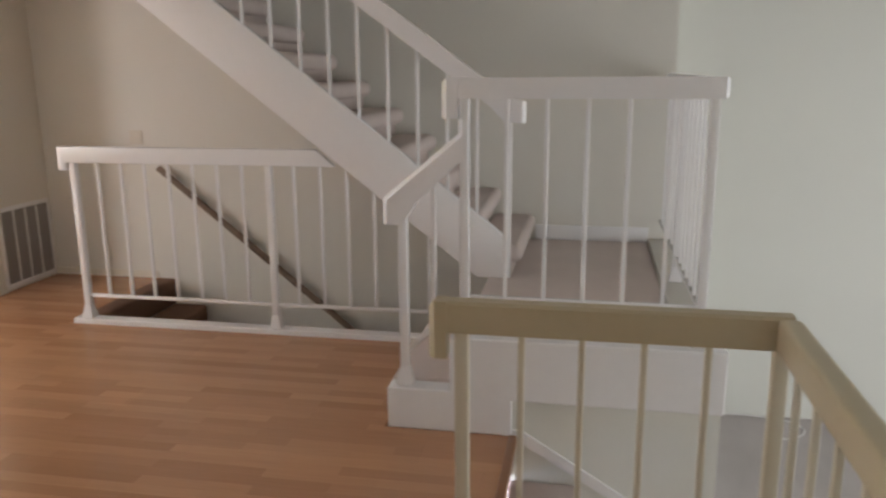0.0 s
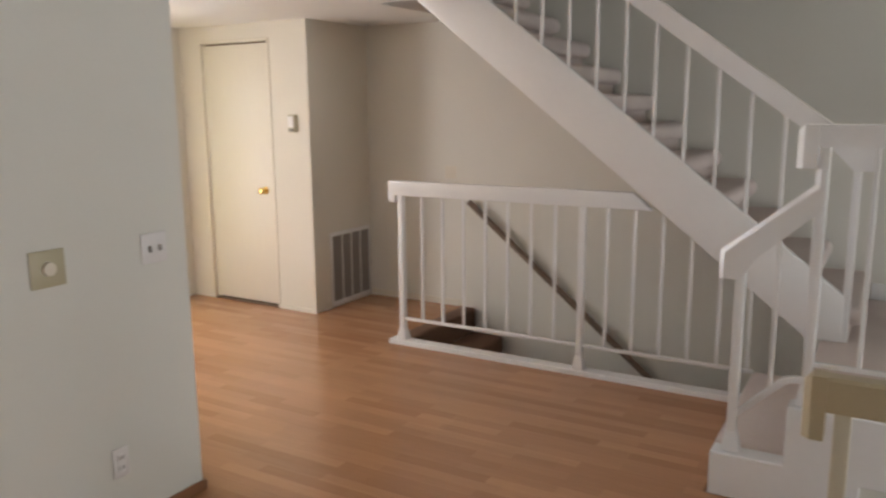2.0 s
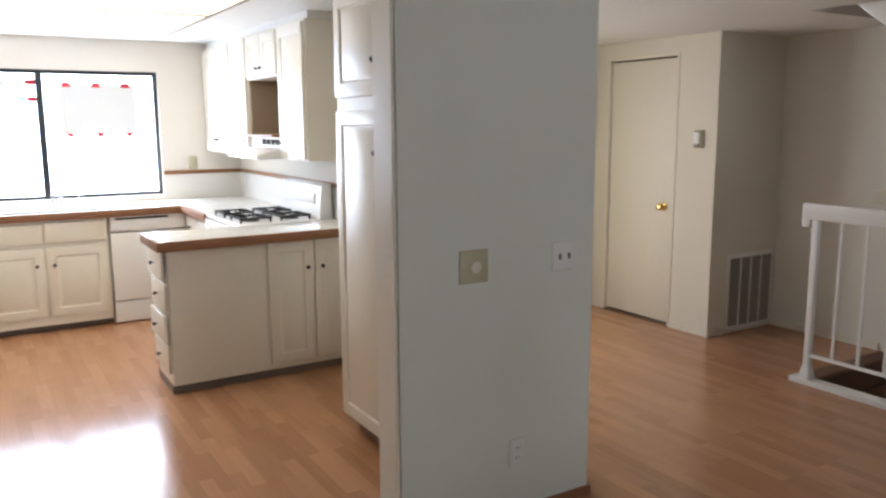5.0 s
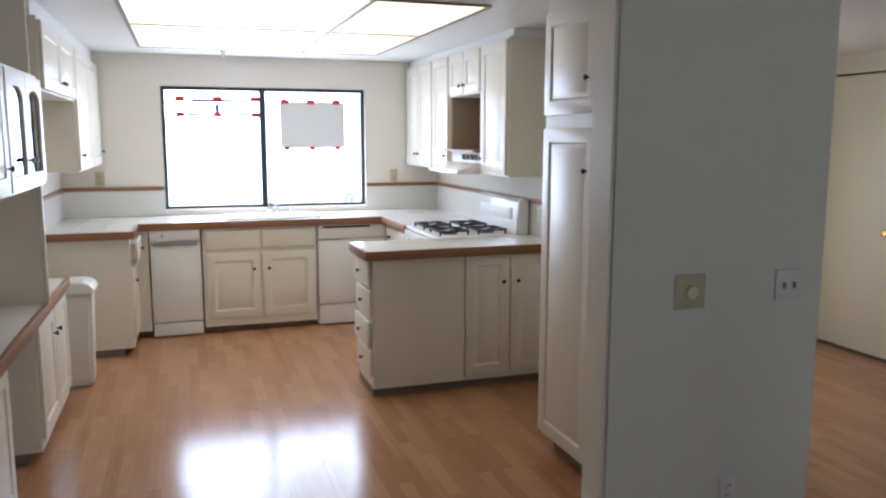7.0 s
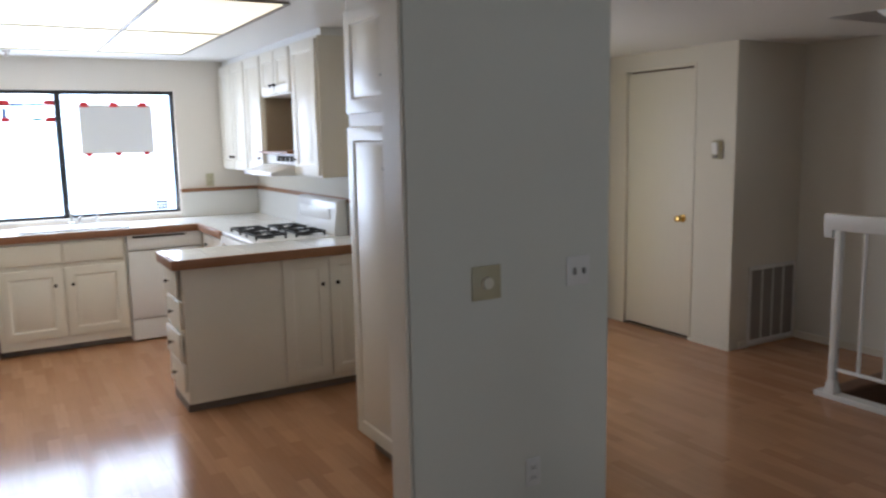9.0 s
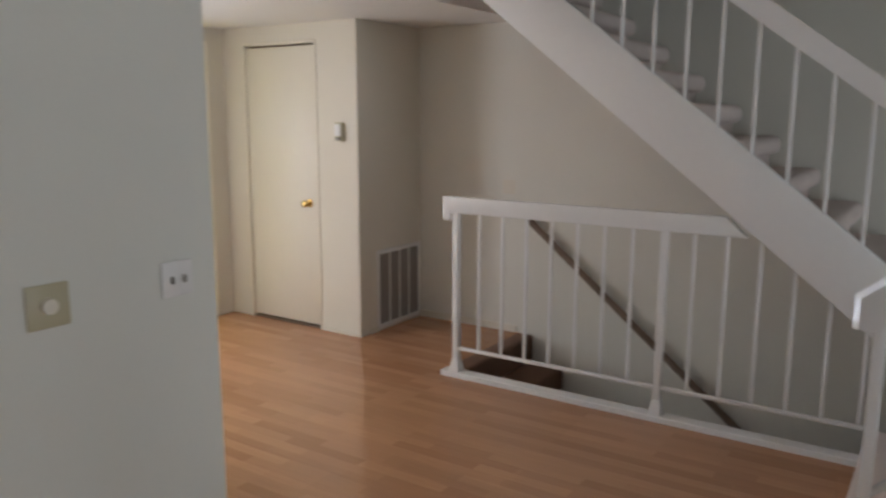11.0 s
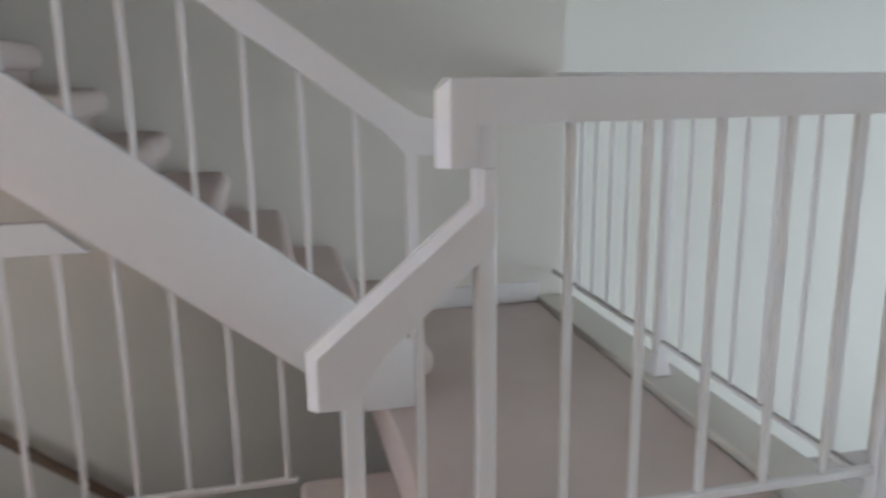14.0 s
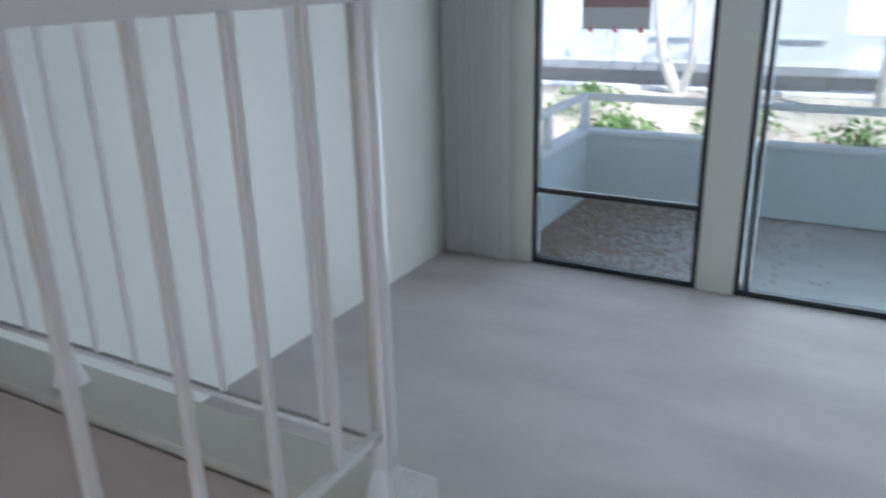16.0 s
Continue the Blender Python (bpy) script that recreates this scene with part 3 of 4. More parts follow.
# peninsula
PX = -4.13
c = thing("peninsula_cabinet", (-4.35, 2.1, 0), "cream peninsula cabinet with drawers at its end", "cabinet")
base_body(c, -4.548, 1.47, PX, 2.71, "x+", toe=0.03)
part("side_panel", boxes((PX, 1.475, 0.06, PX + 0.006, 2.05, 0.868), bevel=0.001, seg=1), cabinet_paint, c)
cabinet_door(c, (PX, 2.062, 0.09), "y+", "x+", 0.297, 0.77, (0.25, 0.60))
cabinet_door(c, (PX, 2.367, 0.09), "y+", "x+", 0.31, 0.77, (0.045, 0.60))
for i in range(4):
    drawer_front(c, (-4.53, 1.47 - 0.012 * (i % 2), 0.125 + 0.187 * i), "x+", "y-", 0.38, 0.165, (0.19, 0.085))

# worktops with oak edges
CT = 0.92


def worktop(name, label, slabs, edges, z=CT):
    t = thing(name, (slabs[0][0], slabs[0][1], z - 0.05), label, "worktop")
    part("bed", boxes(*[(a, b, z - 0.045, e, f, z - 0.006) for a, b, e, f in slabs]), grout, t)
    for e in edges:
        part("edge_trim", boxes((e[0], e[1], z - 0.056, e[2], e[3], z + 0.002), bevel=0.005), oak, t, "oak edge trim")
    return t


main_top = worktop("kitchen_worktop", "white tiled worktop with oak edging under the window", [(-6.695, -0.545, -6.075, 2.715), (-6.075, -0.545, -5.575, 0.035), (-6.075, 2.025, -5.352, 2.715)],
                   [(-6.075, 0.055, -6.05, 2.005), (-6.075, 0.035, -5.575, 0.06), (-5.575, -0.545, -5.55, 0.06), (-6.075, 2.0, -5.352, 2.025)])
pen_top = worktop("peninsula_worktop", "white tiled peninsula worktop with oak edging", [(-4.552, 1.435, -4.10, 2.715)], [(-4.10, 1.41, -4.075, 2.715), (-4.552, 1.41, -4.10, 1.435)])
structure("backsplash", boxes((-6.697, -0.548, CT + 0.001, -6.688, 0.25, 1.14), (-6.697, 2.02, CT + 0.001, -6.688, 2.717, 1.14), (-6.688, 2.705, CT + 0.001, -4.05, 2.718, 1.14), (-6.688, -0.548, CT + 0.001, -5.55, -0.538, 1.14)), tile_white, "white tile backsplash", "trim")
structure("trim_backsplash", boxes((-6.698, -0.548, 1.141, -6.676, 0.252, 1.172), (-6.698, 2.018, 1.141, -6.676, 2.717, 1.172), (-6.675, 2.694, 1.141, -4.05, 2.718, 1.172), (-6.675, -0.548, 1.141, -5.55, -0.526, 1.172), bevel=0.004), oak, "oak strip on top of the backsplash", "trim")

# sink and faucet
s = thing("kitchen_sink", (-6.4, 1.1, CT), "white enamel sink set in the worktop", "sink")
part("rim", boxes((-6.60, 0.72, CT + 0.003, -6.16, 1.50, CT + 0.014), bevel=0.005), appliance, s)
# flat grey sheet on the rim paints the shaded hollow of the bowl
part("basin", boxes((-6.56, 0.76, CT + 0.015, -6.20, 1.46, CT + 0.016)), vent_grey, s)
f = thing("kitchen_faucet", (-6.62, 1.12, CT), "chrome kitchen faucet with a curved spout", "faucet")
part("base", lathe([(0.028, 0), (0.026, 0.02), (0.014, 0.03), (0.013, 0.09)], (-6.63, 1.12, CT + 0.002)), chrome, f)
part("spout", join(rod((-6.63, 1.12, CT + 0.09), (-6.58, 1.12, CT + 0.15), 0.010), rod((-6.58, 1.12, CT + 0.15), (-6.45, 1.12, CT + 0.13), 0.010), rod((-6.45, 1.12, CT + 0.13), (-6.45, 1.12, CT + 0.10), 0.010)), chrome, f)
part("lever", boxes((-6.64, 1.17, CT + 0.002, -6.60, 1.19, CT + 0.07), bevel=0.005), chrome, f)
f = thing("spray_head", (-6.62, 1.32, CT), "small chrome sink sprayer", "faucet")
part("head", lathe([(0.018, 0), (0.016, 0.02), (0.010, 0.03), (0.012, 0.08)], (-6.63, 1.32, CT + 0.002)), chrome, f)

# gas range
s = thing("gas_range", (-4.95, 2.35, 0), "white gas range with four black burner grates", "stove")
part("body", boxes((-5.34, 2.045, 0.01, -4.56, 2.69, 0.90), bevel=0.005), appliance, s)
part("cooktop", boxes((-5.345, 2.02, 0.90, -4.557, 2.62, 0.922), bevel=0.006, seg=3), appliance, s)
part("oven_door", boxes((-5.33, 2.01, 0.20, -4.57, 2.044, 0.74), bevel=0.006), appliance, s)
part("control_panel", boxes((-5.34, 2.005, 0.77, -4.56, 2.044, 0.892), bevel=0.006), appliance, s)
part("backguard", prism([(2.59, 0.923), (2.615, 1.15), (2.64, 1.165), (2.69, 1.165), (2.69, 0.90), (2.62, 0.90)], "x", -5.34, -4.56, bevel=0.008, seg=3), appliance, s)
part("clock_strip", boxes((-5.25, 2.594, 1.02, -4.65, 2.60, 1.10), bevel=0.002), plastic_white, s)
for i in range(5):
    part("dial", lathe([(0.020, 0), (0.018, -0.022)], (-5.22 + 0.135 * i, 2.004, 0.83), "y", 14), plastic_white, s)
for gx in (-5.14, -4.76):
    for gy in (2.17, 2.45):
        bar = 0.006
        g = part("burner_grate", boxes((gx - 0.12, gy - 0.11, 0.945, gx + 0.12, gy - 0.098, 0.957), (gx - 0.12, gy + 0.098, 0.945, gx + 0.12, gy + 0.11, 0.957), (gx - 0.12, gy - 0.098, 0.945, gx - 0.108, gy + 0.098, 0.957), (gx + 0.108, gy - 0.098, 0.945, gx + 0.12, gy + 0.098, 0.957),
                                         (gx - bar, gy - 0.098, 0.946, gx + bar, gy - 0.03, 0.958), (gx - bar, gy + 0.03, 0.946, gx + bar, gy + 0.098, 0.958), (gx - 0.108, gy - bar, 0.946, gx - 0.03, gy + bar, 0.958), (gx + 0.03, gy - bar, 0.946, gx + 0.108, gy + bar, 0.958),
                                         (gx - 0.118, gy - 0.108, 0.922, gx - 0.106, gy - 0.096, 0.945), (gx + 0.106, gy + 0.096, 0.922, gx + 0.118, gy + 0.108, 0.945), (gx + 0.106, gy - 0.108, 0.922, gx + 0.118, gy - 0.096, 0.945), (gx - 0.118, gy + 0.096, 0.922, gx - 0.106, gy + 0.108, 0.945)), iron, s, "black cast iron burner grate")
        part("burner", lathe([(0.062, 0), (0.055, 0.008), (0.034, 0.009), (0.033, 0.018), (0.0, 0.020)], (gx, gy, 0.922)), iron, g)

# wall cabinets on the stove side
UY = 2.42


def wall_cabinet(name, label, x0, x1, z0, z1, doors, side="y-", y0=None, y1=None, glass=False, knob_z=0.10):
    y0, y1 = (UY if y0 is None else y0), (2.70 if y1 is None else y1)
    c = thing(name, ((x0 + x1) / 2, (y0 + y1) / 2, z0), label, "wall cabinet", "wall cabinets")
    if glass:
        part("body", boxes((x0, y0, z0, x1, y0 + 0.015, z1), (x0, y0 + 0.015, z0, x0 + 0.018, y1, z1), (x1 - 0.018, y0 + 0.015, z0, x1, y1, z1), (x0 + 0.018, y0 + 0.015, z0, x1 - 0.018, y1, z0 + 0.018), (x0 + 0.018, y0 + 0.015, z1 - 0.018, x1 - 0.018, y1, z1), (x0 + 0.018, y0 + 0.015, (z0 + z1) / 2, x1 - 0.018, y1 - 0.02, (z0 + z1) / 2 + 0.016)), cabinet_paint, c)
    else:
        part("body", boxes((x0, y0, z0, x1, y1, z1), bevel=0.002, seg=1), cabinet_paint, c)
    n = len(doors)
    w = (x1 - x0 - 0.02) / n
    for i, k in enumerate(doors):
        kn = {"l": (0.035, knob_z), "r": (w - 0.055, knob_z), "": None}[k]
        if side == "y-":
            cabinet_door(c, (x0 + 0.01 + w * i + 0.006, y0, z0 + 0.012), "x+", "y-", w - 0.012, z1 - z0 - 0.03, kn)
        else:
            cabinet_door(c, (x0 + 0.01 + w * i + 0.006, y1, z0 + 0.012), "x+", "y+", w - 0.012, z1 - z0 - 0.03, kn, glass=glass)
    return c


wall_cabinet("wall_cabinet", "white raised panel wall cabinet beside the window", -6.69, -5.91, 1.335, 2.23, "rl", y1=2.715)
wall_cabinet("wall_cabinet", "narrow white wall cabinet beside the range hood", -5.905, -5.47, 1.335, 2.23, "r", y1=2.715)
wall_cabinet("wall_cabinet", "short white wall cabinet above the range hood niche", -5.465, -4.785, 1.90, 2.23, "rl", y1=2.715, knob_z=0.06)
wall_cabinet("wall_cabinet", "white wall cabinet with a bare beige side panel", -4.78, -4.30, 1.335, 2.23, "l", y1=2.715)
structure("trim_soffit", boxes((-6.69, 2.445, 2.232, -4.305, 2.715, 2.279), (-6.69, -0.545, 2.187, -3.99, -0.265, 2.279)), kitchen_ceiling_paint, "narrow white soffit strip above the wall cabinets", "trim")
structure("trim_range_niche", boxes((-5.466, 2.70, 1.50, -4.784, 2.716, 1.899), (-5.464, 2.43, 1.50, -5.448, 2.70, 1.899), (-4.802, 2.43, 1.50, -4.786, 2.70, 1.899)), niche_brown, "bare brown board lining the open niche", "trim")
h = thing("range_hood", (-5.12, 2.5, 1.37), "white range hood with a vent grille under the niche", "range hood")
part("canopy", prism([(2.24, 1.335), (2.24, 1.362), (2.40, 1.405), (2.715, 1.405), (2.715, 1.335)], "x", -5.46, -4.79, bevel=0.004), appliance, h)
part("shelf", boxes((-5.462, 2.36, 1.487, -4.788, 2.715, 1.502), bevel=0.003), oak, h, "thin oak shelf board")
part("grille", boxes((-5.455, 2.425, 1.4065, -4.795, 2.70, 1.486), bevel=0.003), plastic_white, h)
for i in range(4):
    part("slot", boxes((-5.20 + 0.095 * i, 2.420, 1.428, -5.13 + 0.095 * i, 2.4249, 1.468)), vent_dark, h)

# pantry
c = thing("pantry_cabinet", (-2.6, 2.4, 0), "tall white pantry cabinet with raised panel doors", "cabinet")
part("filler", boxes((-2.068, 1.776, 0.002, -1.928, 1.788, 2.278), bevel=0.002, seg=1), cabinet_paint, c, "cream filler panel beside the end wall")
part("body", boxes((-3.10, 2.10, 0.10, -2.075, 2.715, 2.275), bevel=0.002, seg=1), cabinet_paint, c)
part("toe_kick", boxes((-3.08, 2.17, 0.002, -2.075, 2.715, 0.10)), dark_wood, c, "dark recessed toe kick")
for i in range(2):
    cabinet_door(c, (-3.085 + 0.505 * i, 2.10, 0.12), "x+", "y-", 0.495, 1.515, (0.44 if i == 0 else 0.05, 1.33))
    cabinet_door(c, (-3.085 + 0.505 * i, 2.10, 1.70), "x+", "y-", 0.495, 0.47, (0.44 if i == 0 else 0.05, 0.15))

# opposite side: fridge gap, glass wall cabinet, desk
wall_cabinet("wall_cabinet", "white wall cabinet in the corner beside the window", -6.69, -5.24, 1.36, 2.185, "lr", side="y+", y0=-0.545, y1=-0.24)
wall_cabinet("wall_cabinet", "short white wall cabinet above the fridge gap", -5.235, -3.99, 1.82, 2.185, "rl", side="y+", y0=-0.545, y1=-0.24, knob_z=0.06)
wall_cabinet("glass_wall_cabinet", "white wall cabinet with two arched glass doors", -3.88, -3.05, 1.36, 1.88, "rl", side="y+", y0=-0.545, y1=-0.24, glass=True, knob_z=0.12)
wall_cabinet("wall_cabinet", "white wall cabinet over the desk", -3.04, -2.62, 1.36, 1.88, "l", side="y+", y0=-0.545, y1=-0.24)
DZ = 0.76
fp = thing("fridge_side_panel", (-3.9, -0.4, DZ), "tall cream panel between the desk and the fridge gap", "panel")
part("board", boxes((-3.91, -0.548, DZ + 0.003, -3.884, -0.268, 2.278), bevel=0.002, seg=1), cabinet_paint, fp)
part("edge_strip", boxes((-3.912, -0.267, DZ + 0.003, -3.882, -0.252, 1.355), bevel=0.003), cabinet_paint, fp)
desk_top = worktop("desk_worktop", "white laminate desk top with an oak edge", [(-4.66, -0.545, -1.6, -0.285)], [(-4.66, -0.285, -1.6, -0.26), (-4.685, -0.545, -4.66, -0.26)], DZ)
part("surface", boxes((-4.66, -0.545, DZ - 0.006, -1.6, -0.286, DZ)), tile_white, desk_top)
c = thing("desk_cabinet", (-4.2, -0.4, 0), "white desk base cabinet with two raised panel doors", "cabinet")
base_body(c, -4.65, -0.54, -3.70, -0.30, "y+", top=DZ - 0.05)
cabinet_door(c, (-4.635, -0.30, 0.115), "x+", "y+", 0.45, 0.57, (0.40, 0.44))
cabinet_door(c, (-4.17, -0.30, 0.115), "x+", "y+", 0.45, 0.57, (0.05, 0.44))
c = thing("desk_cabinet", (-2.7, -0.4, 0), "white desk base cabinet beside the knee space", "cabinet")
base_body(c, -3.02, -0.54, -2.1, -0.30, "y+", top=DZ - 0.05)
cabinet_door(c, (-3.005, -0.30, 0.115), "x+", "y+", 0.43, 0.57, (0.40, 0.44))
cabinet_door(c, (-2.56, -0.30, 0.115), "x+", "y+", 0.43, 0.57, (0.06, 0.44))

# trash can
t = thing("trash_can", (-4.99, -0.27, 0), "tall white plastic trash can with a lid", "trash can")
bm = bmesh.new()
add_box(bm, -5.10, -0.37, 0.003, -4.88, -0.17, 0.62)
for v in bm.verts:
    if v.co.z < 0.3:
        v.co.x, v.co.y = -4.99 + (v.co.x + 4.99) * 0.78, -0.27 + (v.co.y + 0.27) * 0.78
bmesh.ops.bevel(bm, geom=bm.edges[:], offset=0.02, segments=3, affect="EDGES")
part("bin", bm, plastic_white, t)
part("lid", prism([(-0.385, 0.612), (-0.155, 0.612), (-0.15, 0.64), (-0.175, 0.675), (-0.22, 0.69), (-0.32, 0.69), (-0.365, 0.675), (-0.39, 0.64)], "x", -5.12, -4.86, bevel=0.012, seg=3), plastic_white, t)

# recessed ceiling light
l = thing("ceiling_light", (-4.2, 1.0, KCEIL), "large recessed ceiling light with white diffuser panels", "ceiling light")
LX, LY = (-6.10, -4.83, -3.54), (0.135, 1.36, 1.98)
for i in range(2):
    for j in range(2):
        part("diffuser", boxes((LX[i] + 0.012, LY[j] + 0.012, KCEIL - 0.006, LX[i + 1] - 0.012, LY[j + 1] - 0.012, KCEIL - 0.002)), diffuser, l, "white plastic light diffuser")
part("frame", boxes(*[(x - 0.012, LY[0], KCEIL - 0.012, x + 0.012, LY[2], KCEIL - 0.001) for x in LX], *[(LX[0] + 0.012, y - 0.012, KCEIL - 0.012, LX[2] - 0.012, y + 0.012, KCEIL - 0.001) for y in LY]), vent_grey, l, "thin grey metal frame")
s = thing("smoke_detector", (-6.30, 0.76, KCEIL), "small white ceiling sprinkler head", "sprinkler")
part("head", lathe([(0.03, 0), (0.028, -0.012), (0.012, -0.02), (0.01, -0.04), (0.018, -0.045)], (-6.30, 0.76, KCEIL - 0.001)), plastic_white, s)

# kitchen window
w = tagged(thing("window_1", (WX - 0.07, 1.135, WZ0), "sliding kitchen window with black aluminium frame and taped papers", "window"), kind="structure")
fx0, fx1 = WX - 0.10, WX - 0.04
part("window_frame", boxes((fx0, W0, WZ0, fx1, W0 + 0.03, WZ1), (fx0, W1 - 0.03, WZ0, fx1, W1, WZ1), (fx0, W0 + 0.03, WZ0, fx1, W1 - 0.03, WZ0 + 0.025), (fx0, W0 + 0.03, WZ1 - 0.03, fx1, W1 - 0.03, WZ1), (fx0 + 0.01, 1.075, WZ0 + 0.025, fx1 + 0.012, 1.125, WZ1 - 0.03)), black_metal, w)
for a, b in ((W0 + 0.03, 1.075), (1.125, W1 - 0.03)):
    p = part("pane", boxes((WX - 0.072, a, WZ0 + 0.025, WX - 0.068, b, WZ1 - 0.03)), clear_glass, w)
    p.visible_shadow = False
part("window_sill", boxes((WX - 0.15, W0 + 0.001, WZ0 - 0.02, WX + 0.005, W1 - 0.001, WZ0 - 0.001)), appliance, w)
n = thing("window_notice", (WX - 0.06, 1.54, 1.5), "grey paper sheet held to the window with red tape", "paper")
part("sheet", boxes((WX - 0.066, 1.255, 1.495, WX - 0.064, 1.835, 1.905)), paper, n)
for y in (1.30, 1.53, 1.76):
    part("tape", boxes((WX - 0.0635, y - 0.035, 1.885, WX - 0.0625, y + 0.035, 1.925)), red_tape, n)
    part("tape", boxes((WX - 0.0635, y - 0.015, 1.475, WX - 0.0625, y + 0.035, 1.505)), red_tape, n)
n = thing("window_banner", (WX - 0.06, 0.72, 1.8), "faded paper strip with coloured marks taped to the window", "paper")
for y in (0.41, 0.72, 1.04):
    part("tape", boxes((WX - 0.0635, y - 0.04, 1.90, WX - 0.0625, y + 0.04, 1.94)), red_tape, n)
    part("tape", boxes((WX - 0.0635, y - 0.035, 1.765, WX - 0.0625, y + 0.035, 1.803)), red_tape, n)
for a, b, z, zz in ((0.36, 0.44, 1.896, 1.908), (0.50, 0.86, 1.892, 1.914), (0.70, 0.732, 1.78, 1.875)):
    part("mark", boxes((WX - 0.066, a, z, WX - 0.064, b, zz)), blue_ink, n)
cyan_ink = material("cyan_ink", (0.10, 0.45, 0.50), 0.6)
for a, b, z in ((0.865, 1.0, 1.894), (0.47, 0.60, 1.772), (0.90, 1.0, 1.778)):
    part("mark", boxes((WX - 0.066, a, z, WX - 0.064, b, z + 0.018)), cyan_ink, n, "faded cyan mark")
n = thing("window_sticker", (WX - 0.06, 1.87, 1.0), "small dark sticker low on the window", "sticker")
for i in range(3):
    part("stripe", boxes((WX - 0.066, 1.81, 1.002 + 0.026 * i, WX - 0.064, 1.92, 1.022 + 0.026 * i)), vent_dark, n)
# flat glowing board stands in for the overbright outdoors and its floor reflection
structure("backdrop", boxes((-14.0, -16, -6, -13.9, 18, 10)), emitter("daylight_board_glow", (0.66, 0.78, 1.0), 8.0), "glowing board added in place of the daylight beyond the kitchen window", "backdrop")

# ---- switches, outlets, grille, doors ----
def wall_plate(name, label, origin, u, out, w, h, mat, kind):
    t = thing(name, origin, label, "switch" if kind != "outlet" else "outlet")
    part("plate", place(boxes((-w / 2, 0.001, -h / 2, w / 2, 0.007, h / 2), bevel=0.003), origin, u, out), mat, t)
    if kind == "dimmer":
        part("dial", place(lathe([(0.024, 0), (0.022, 0.014), (0.0, 0.016)], (0, 0.007, 0), "y", 20), origin, u, out), door_paint, t, "round cream dial")
    elif kind == "switch":
        for s in (-0.023, 0.023):
            part("toggle", place(boxes((s - 0.004, 0.006, -0.014, s + 0.004, 0.018, 0.010), bevel=0.002), origin, u, out), vent_grey, t)
    elif kind == "outlet":
        for s in (-0.02, 0.02):
            o = part("socket", place(boxes((-0.016, 0.0075, s - 0.014, 0.016, 0.009, s + 0.014), bevel=0.003), origin, u, out), mat, t)
            part("slot", place(boxes((-0.008, 0.0092, s - 0.006, -0.005, 0.0098, s + 0.006), (0.005, 0.0092, s - 0.006, 0.008, 0.0098, s + 0.006)), origin, u, out), vent_dark, o)
    return t


wall_plate("dimmer_switch", "ivory wall plate with a round dimmer dial", (-1.92, 2.103, 1.055), "y-", "x+", 0.125, 0.125, plastic_ivory, "dimmer")
wall_plate("light_switch", "white double toggle switch plate", (-1.92, 2.531, 1.057), "y-", "x+", 0.115, 0.115, plastic_white, "switch")
wall_plate("wall_outlet", "white double electric outlet near the floor", (-1.92, 2.31, 0.282), "y-", "x+", 0.07, 0.115, plastic_white, "outlet")
wall_plate("wall_outlet", "white outlet on the wall above the backsplash", (-6.70, -0.25, 1.24), "y-", "x+", 0.07, 0.115, plastic_ivory, "outlet")
wall_plate("wall_outlet", "ivory outlet on the wall beside the window", (-6.70, 2.28, 1.24), "y-", "x+", 0.07, 0.115, plastic_ivory, "outlet")
wall_plate("wall_outlet", "white outlet on the backsplash beside the stove", (-4.42, 2.704, 1.06), "x+", "y-", 0.07, 0.115, plastic_white, "outlet")
wall_plate("light_switch", "painted-over blank plate on the stairwell wall", (-2.52, BY, 1.06), "x+", "y-", 0.10, 0.10, wall_paint, "blank")
wall_plate("wall_outlet", "white outlet low on the living room wall", (2.32, YW, ZL + 0.34), "x+", "y-", 0.07, 0.115, plastic_white, "outlet")

t = thing("thermostat", (-3.446, 5.1, 1.45), "beige wall thermostat beside the closet door", "thermostat")
part("base", boxes((-3.485, 5.075, 1.385, -3.41, 5.099, 1.515), bevel=0.005), plastic_ivory, t)
part("cover", boxes((-3.475, 5.060, 1.42, -3.42, 5.0748, 1.505), bevel=0.006, seg=3), plastic_white, t)
part("scale", boxes((-3.465, 5.0615, 1.393, -3.43, 5.0745, 1.412)), vent_grey, t)

g = thing("return_air_grille", (-3.3, 5.55, 0.02), "beige metal return air grille with upright dark blades", "vent")
part("frame", boxes((-3.299, 5.285, 0.02, -3.285, 5.31, 0.60), (-3.299, 5.785, 0.02, -3.285, 5.81, 0.60), (-3.299, 5.31, 0.02, -3.285, 5.785, 0.05), (-3.299, 5.31, 0.57, -3.285, 5.785, 0.60), bevel=0.003), plastic_white, g)
part("backing", boxes((-3.2995, 5.31, 0.05, -3.297, 5.785, 0.57)), vent_dark, g)
for i in range(3):
    y = 5.31 + 0.475 * (i + 1) / 4
    part("divider", boxes((-3.297, y - 0.007, 0.05, -3.284, y + 0.007, 0.57), bevel=0.002, seg=1), plastic_white, g)
for i in range(24):
    y = 5.315 + 0.0198 * i
    part("blade", prism([(-3.296, y), (-3.286, y + 0.010), (-3.286, y + 0.012), (-3.296, y + 0.002)], "z", 0.05, 0.57), vent_grey, g)

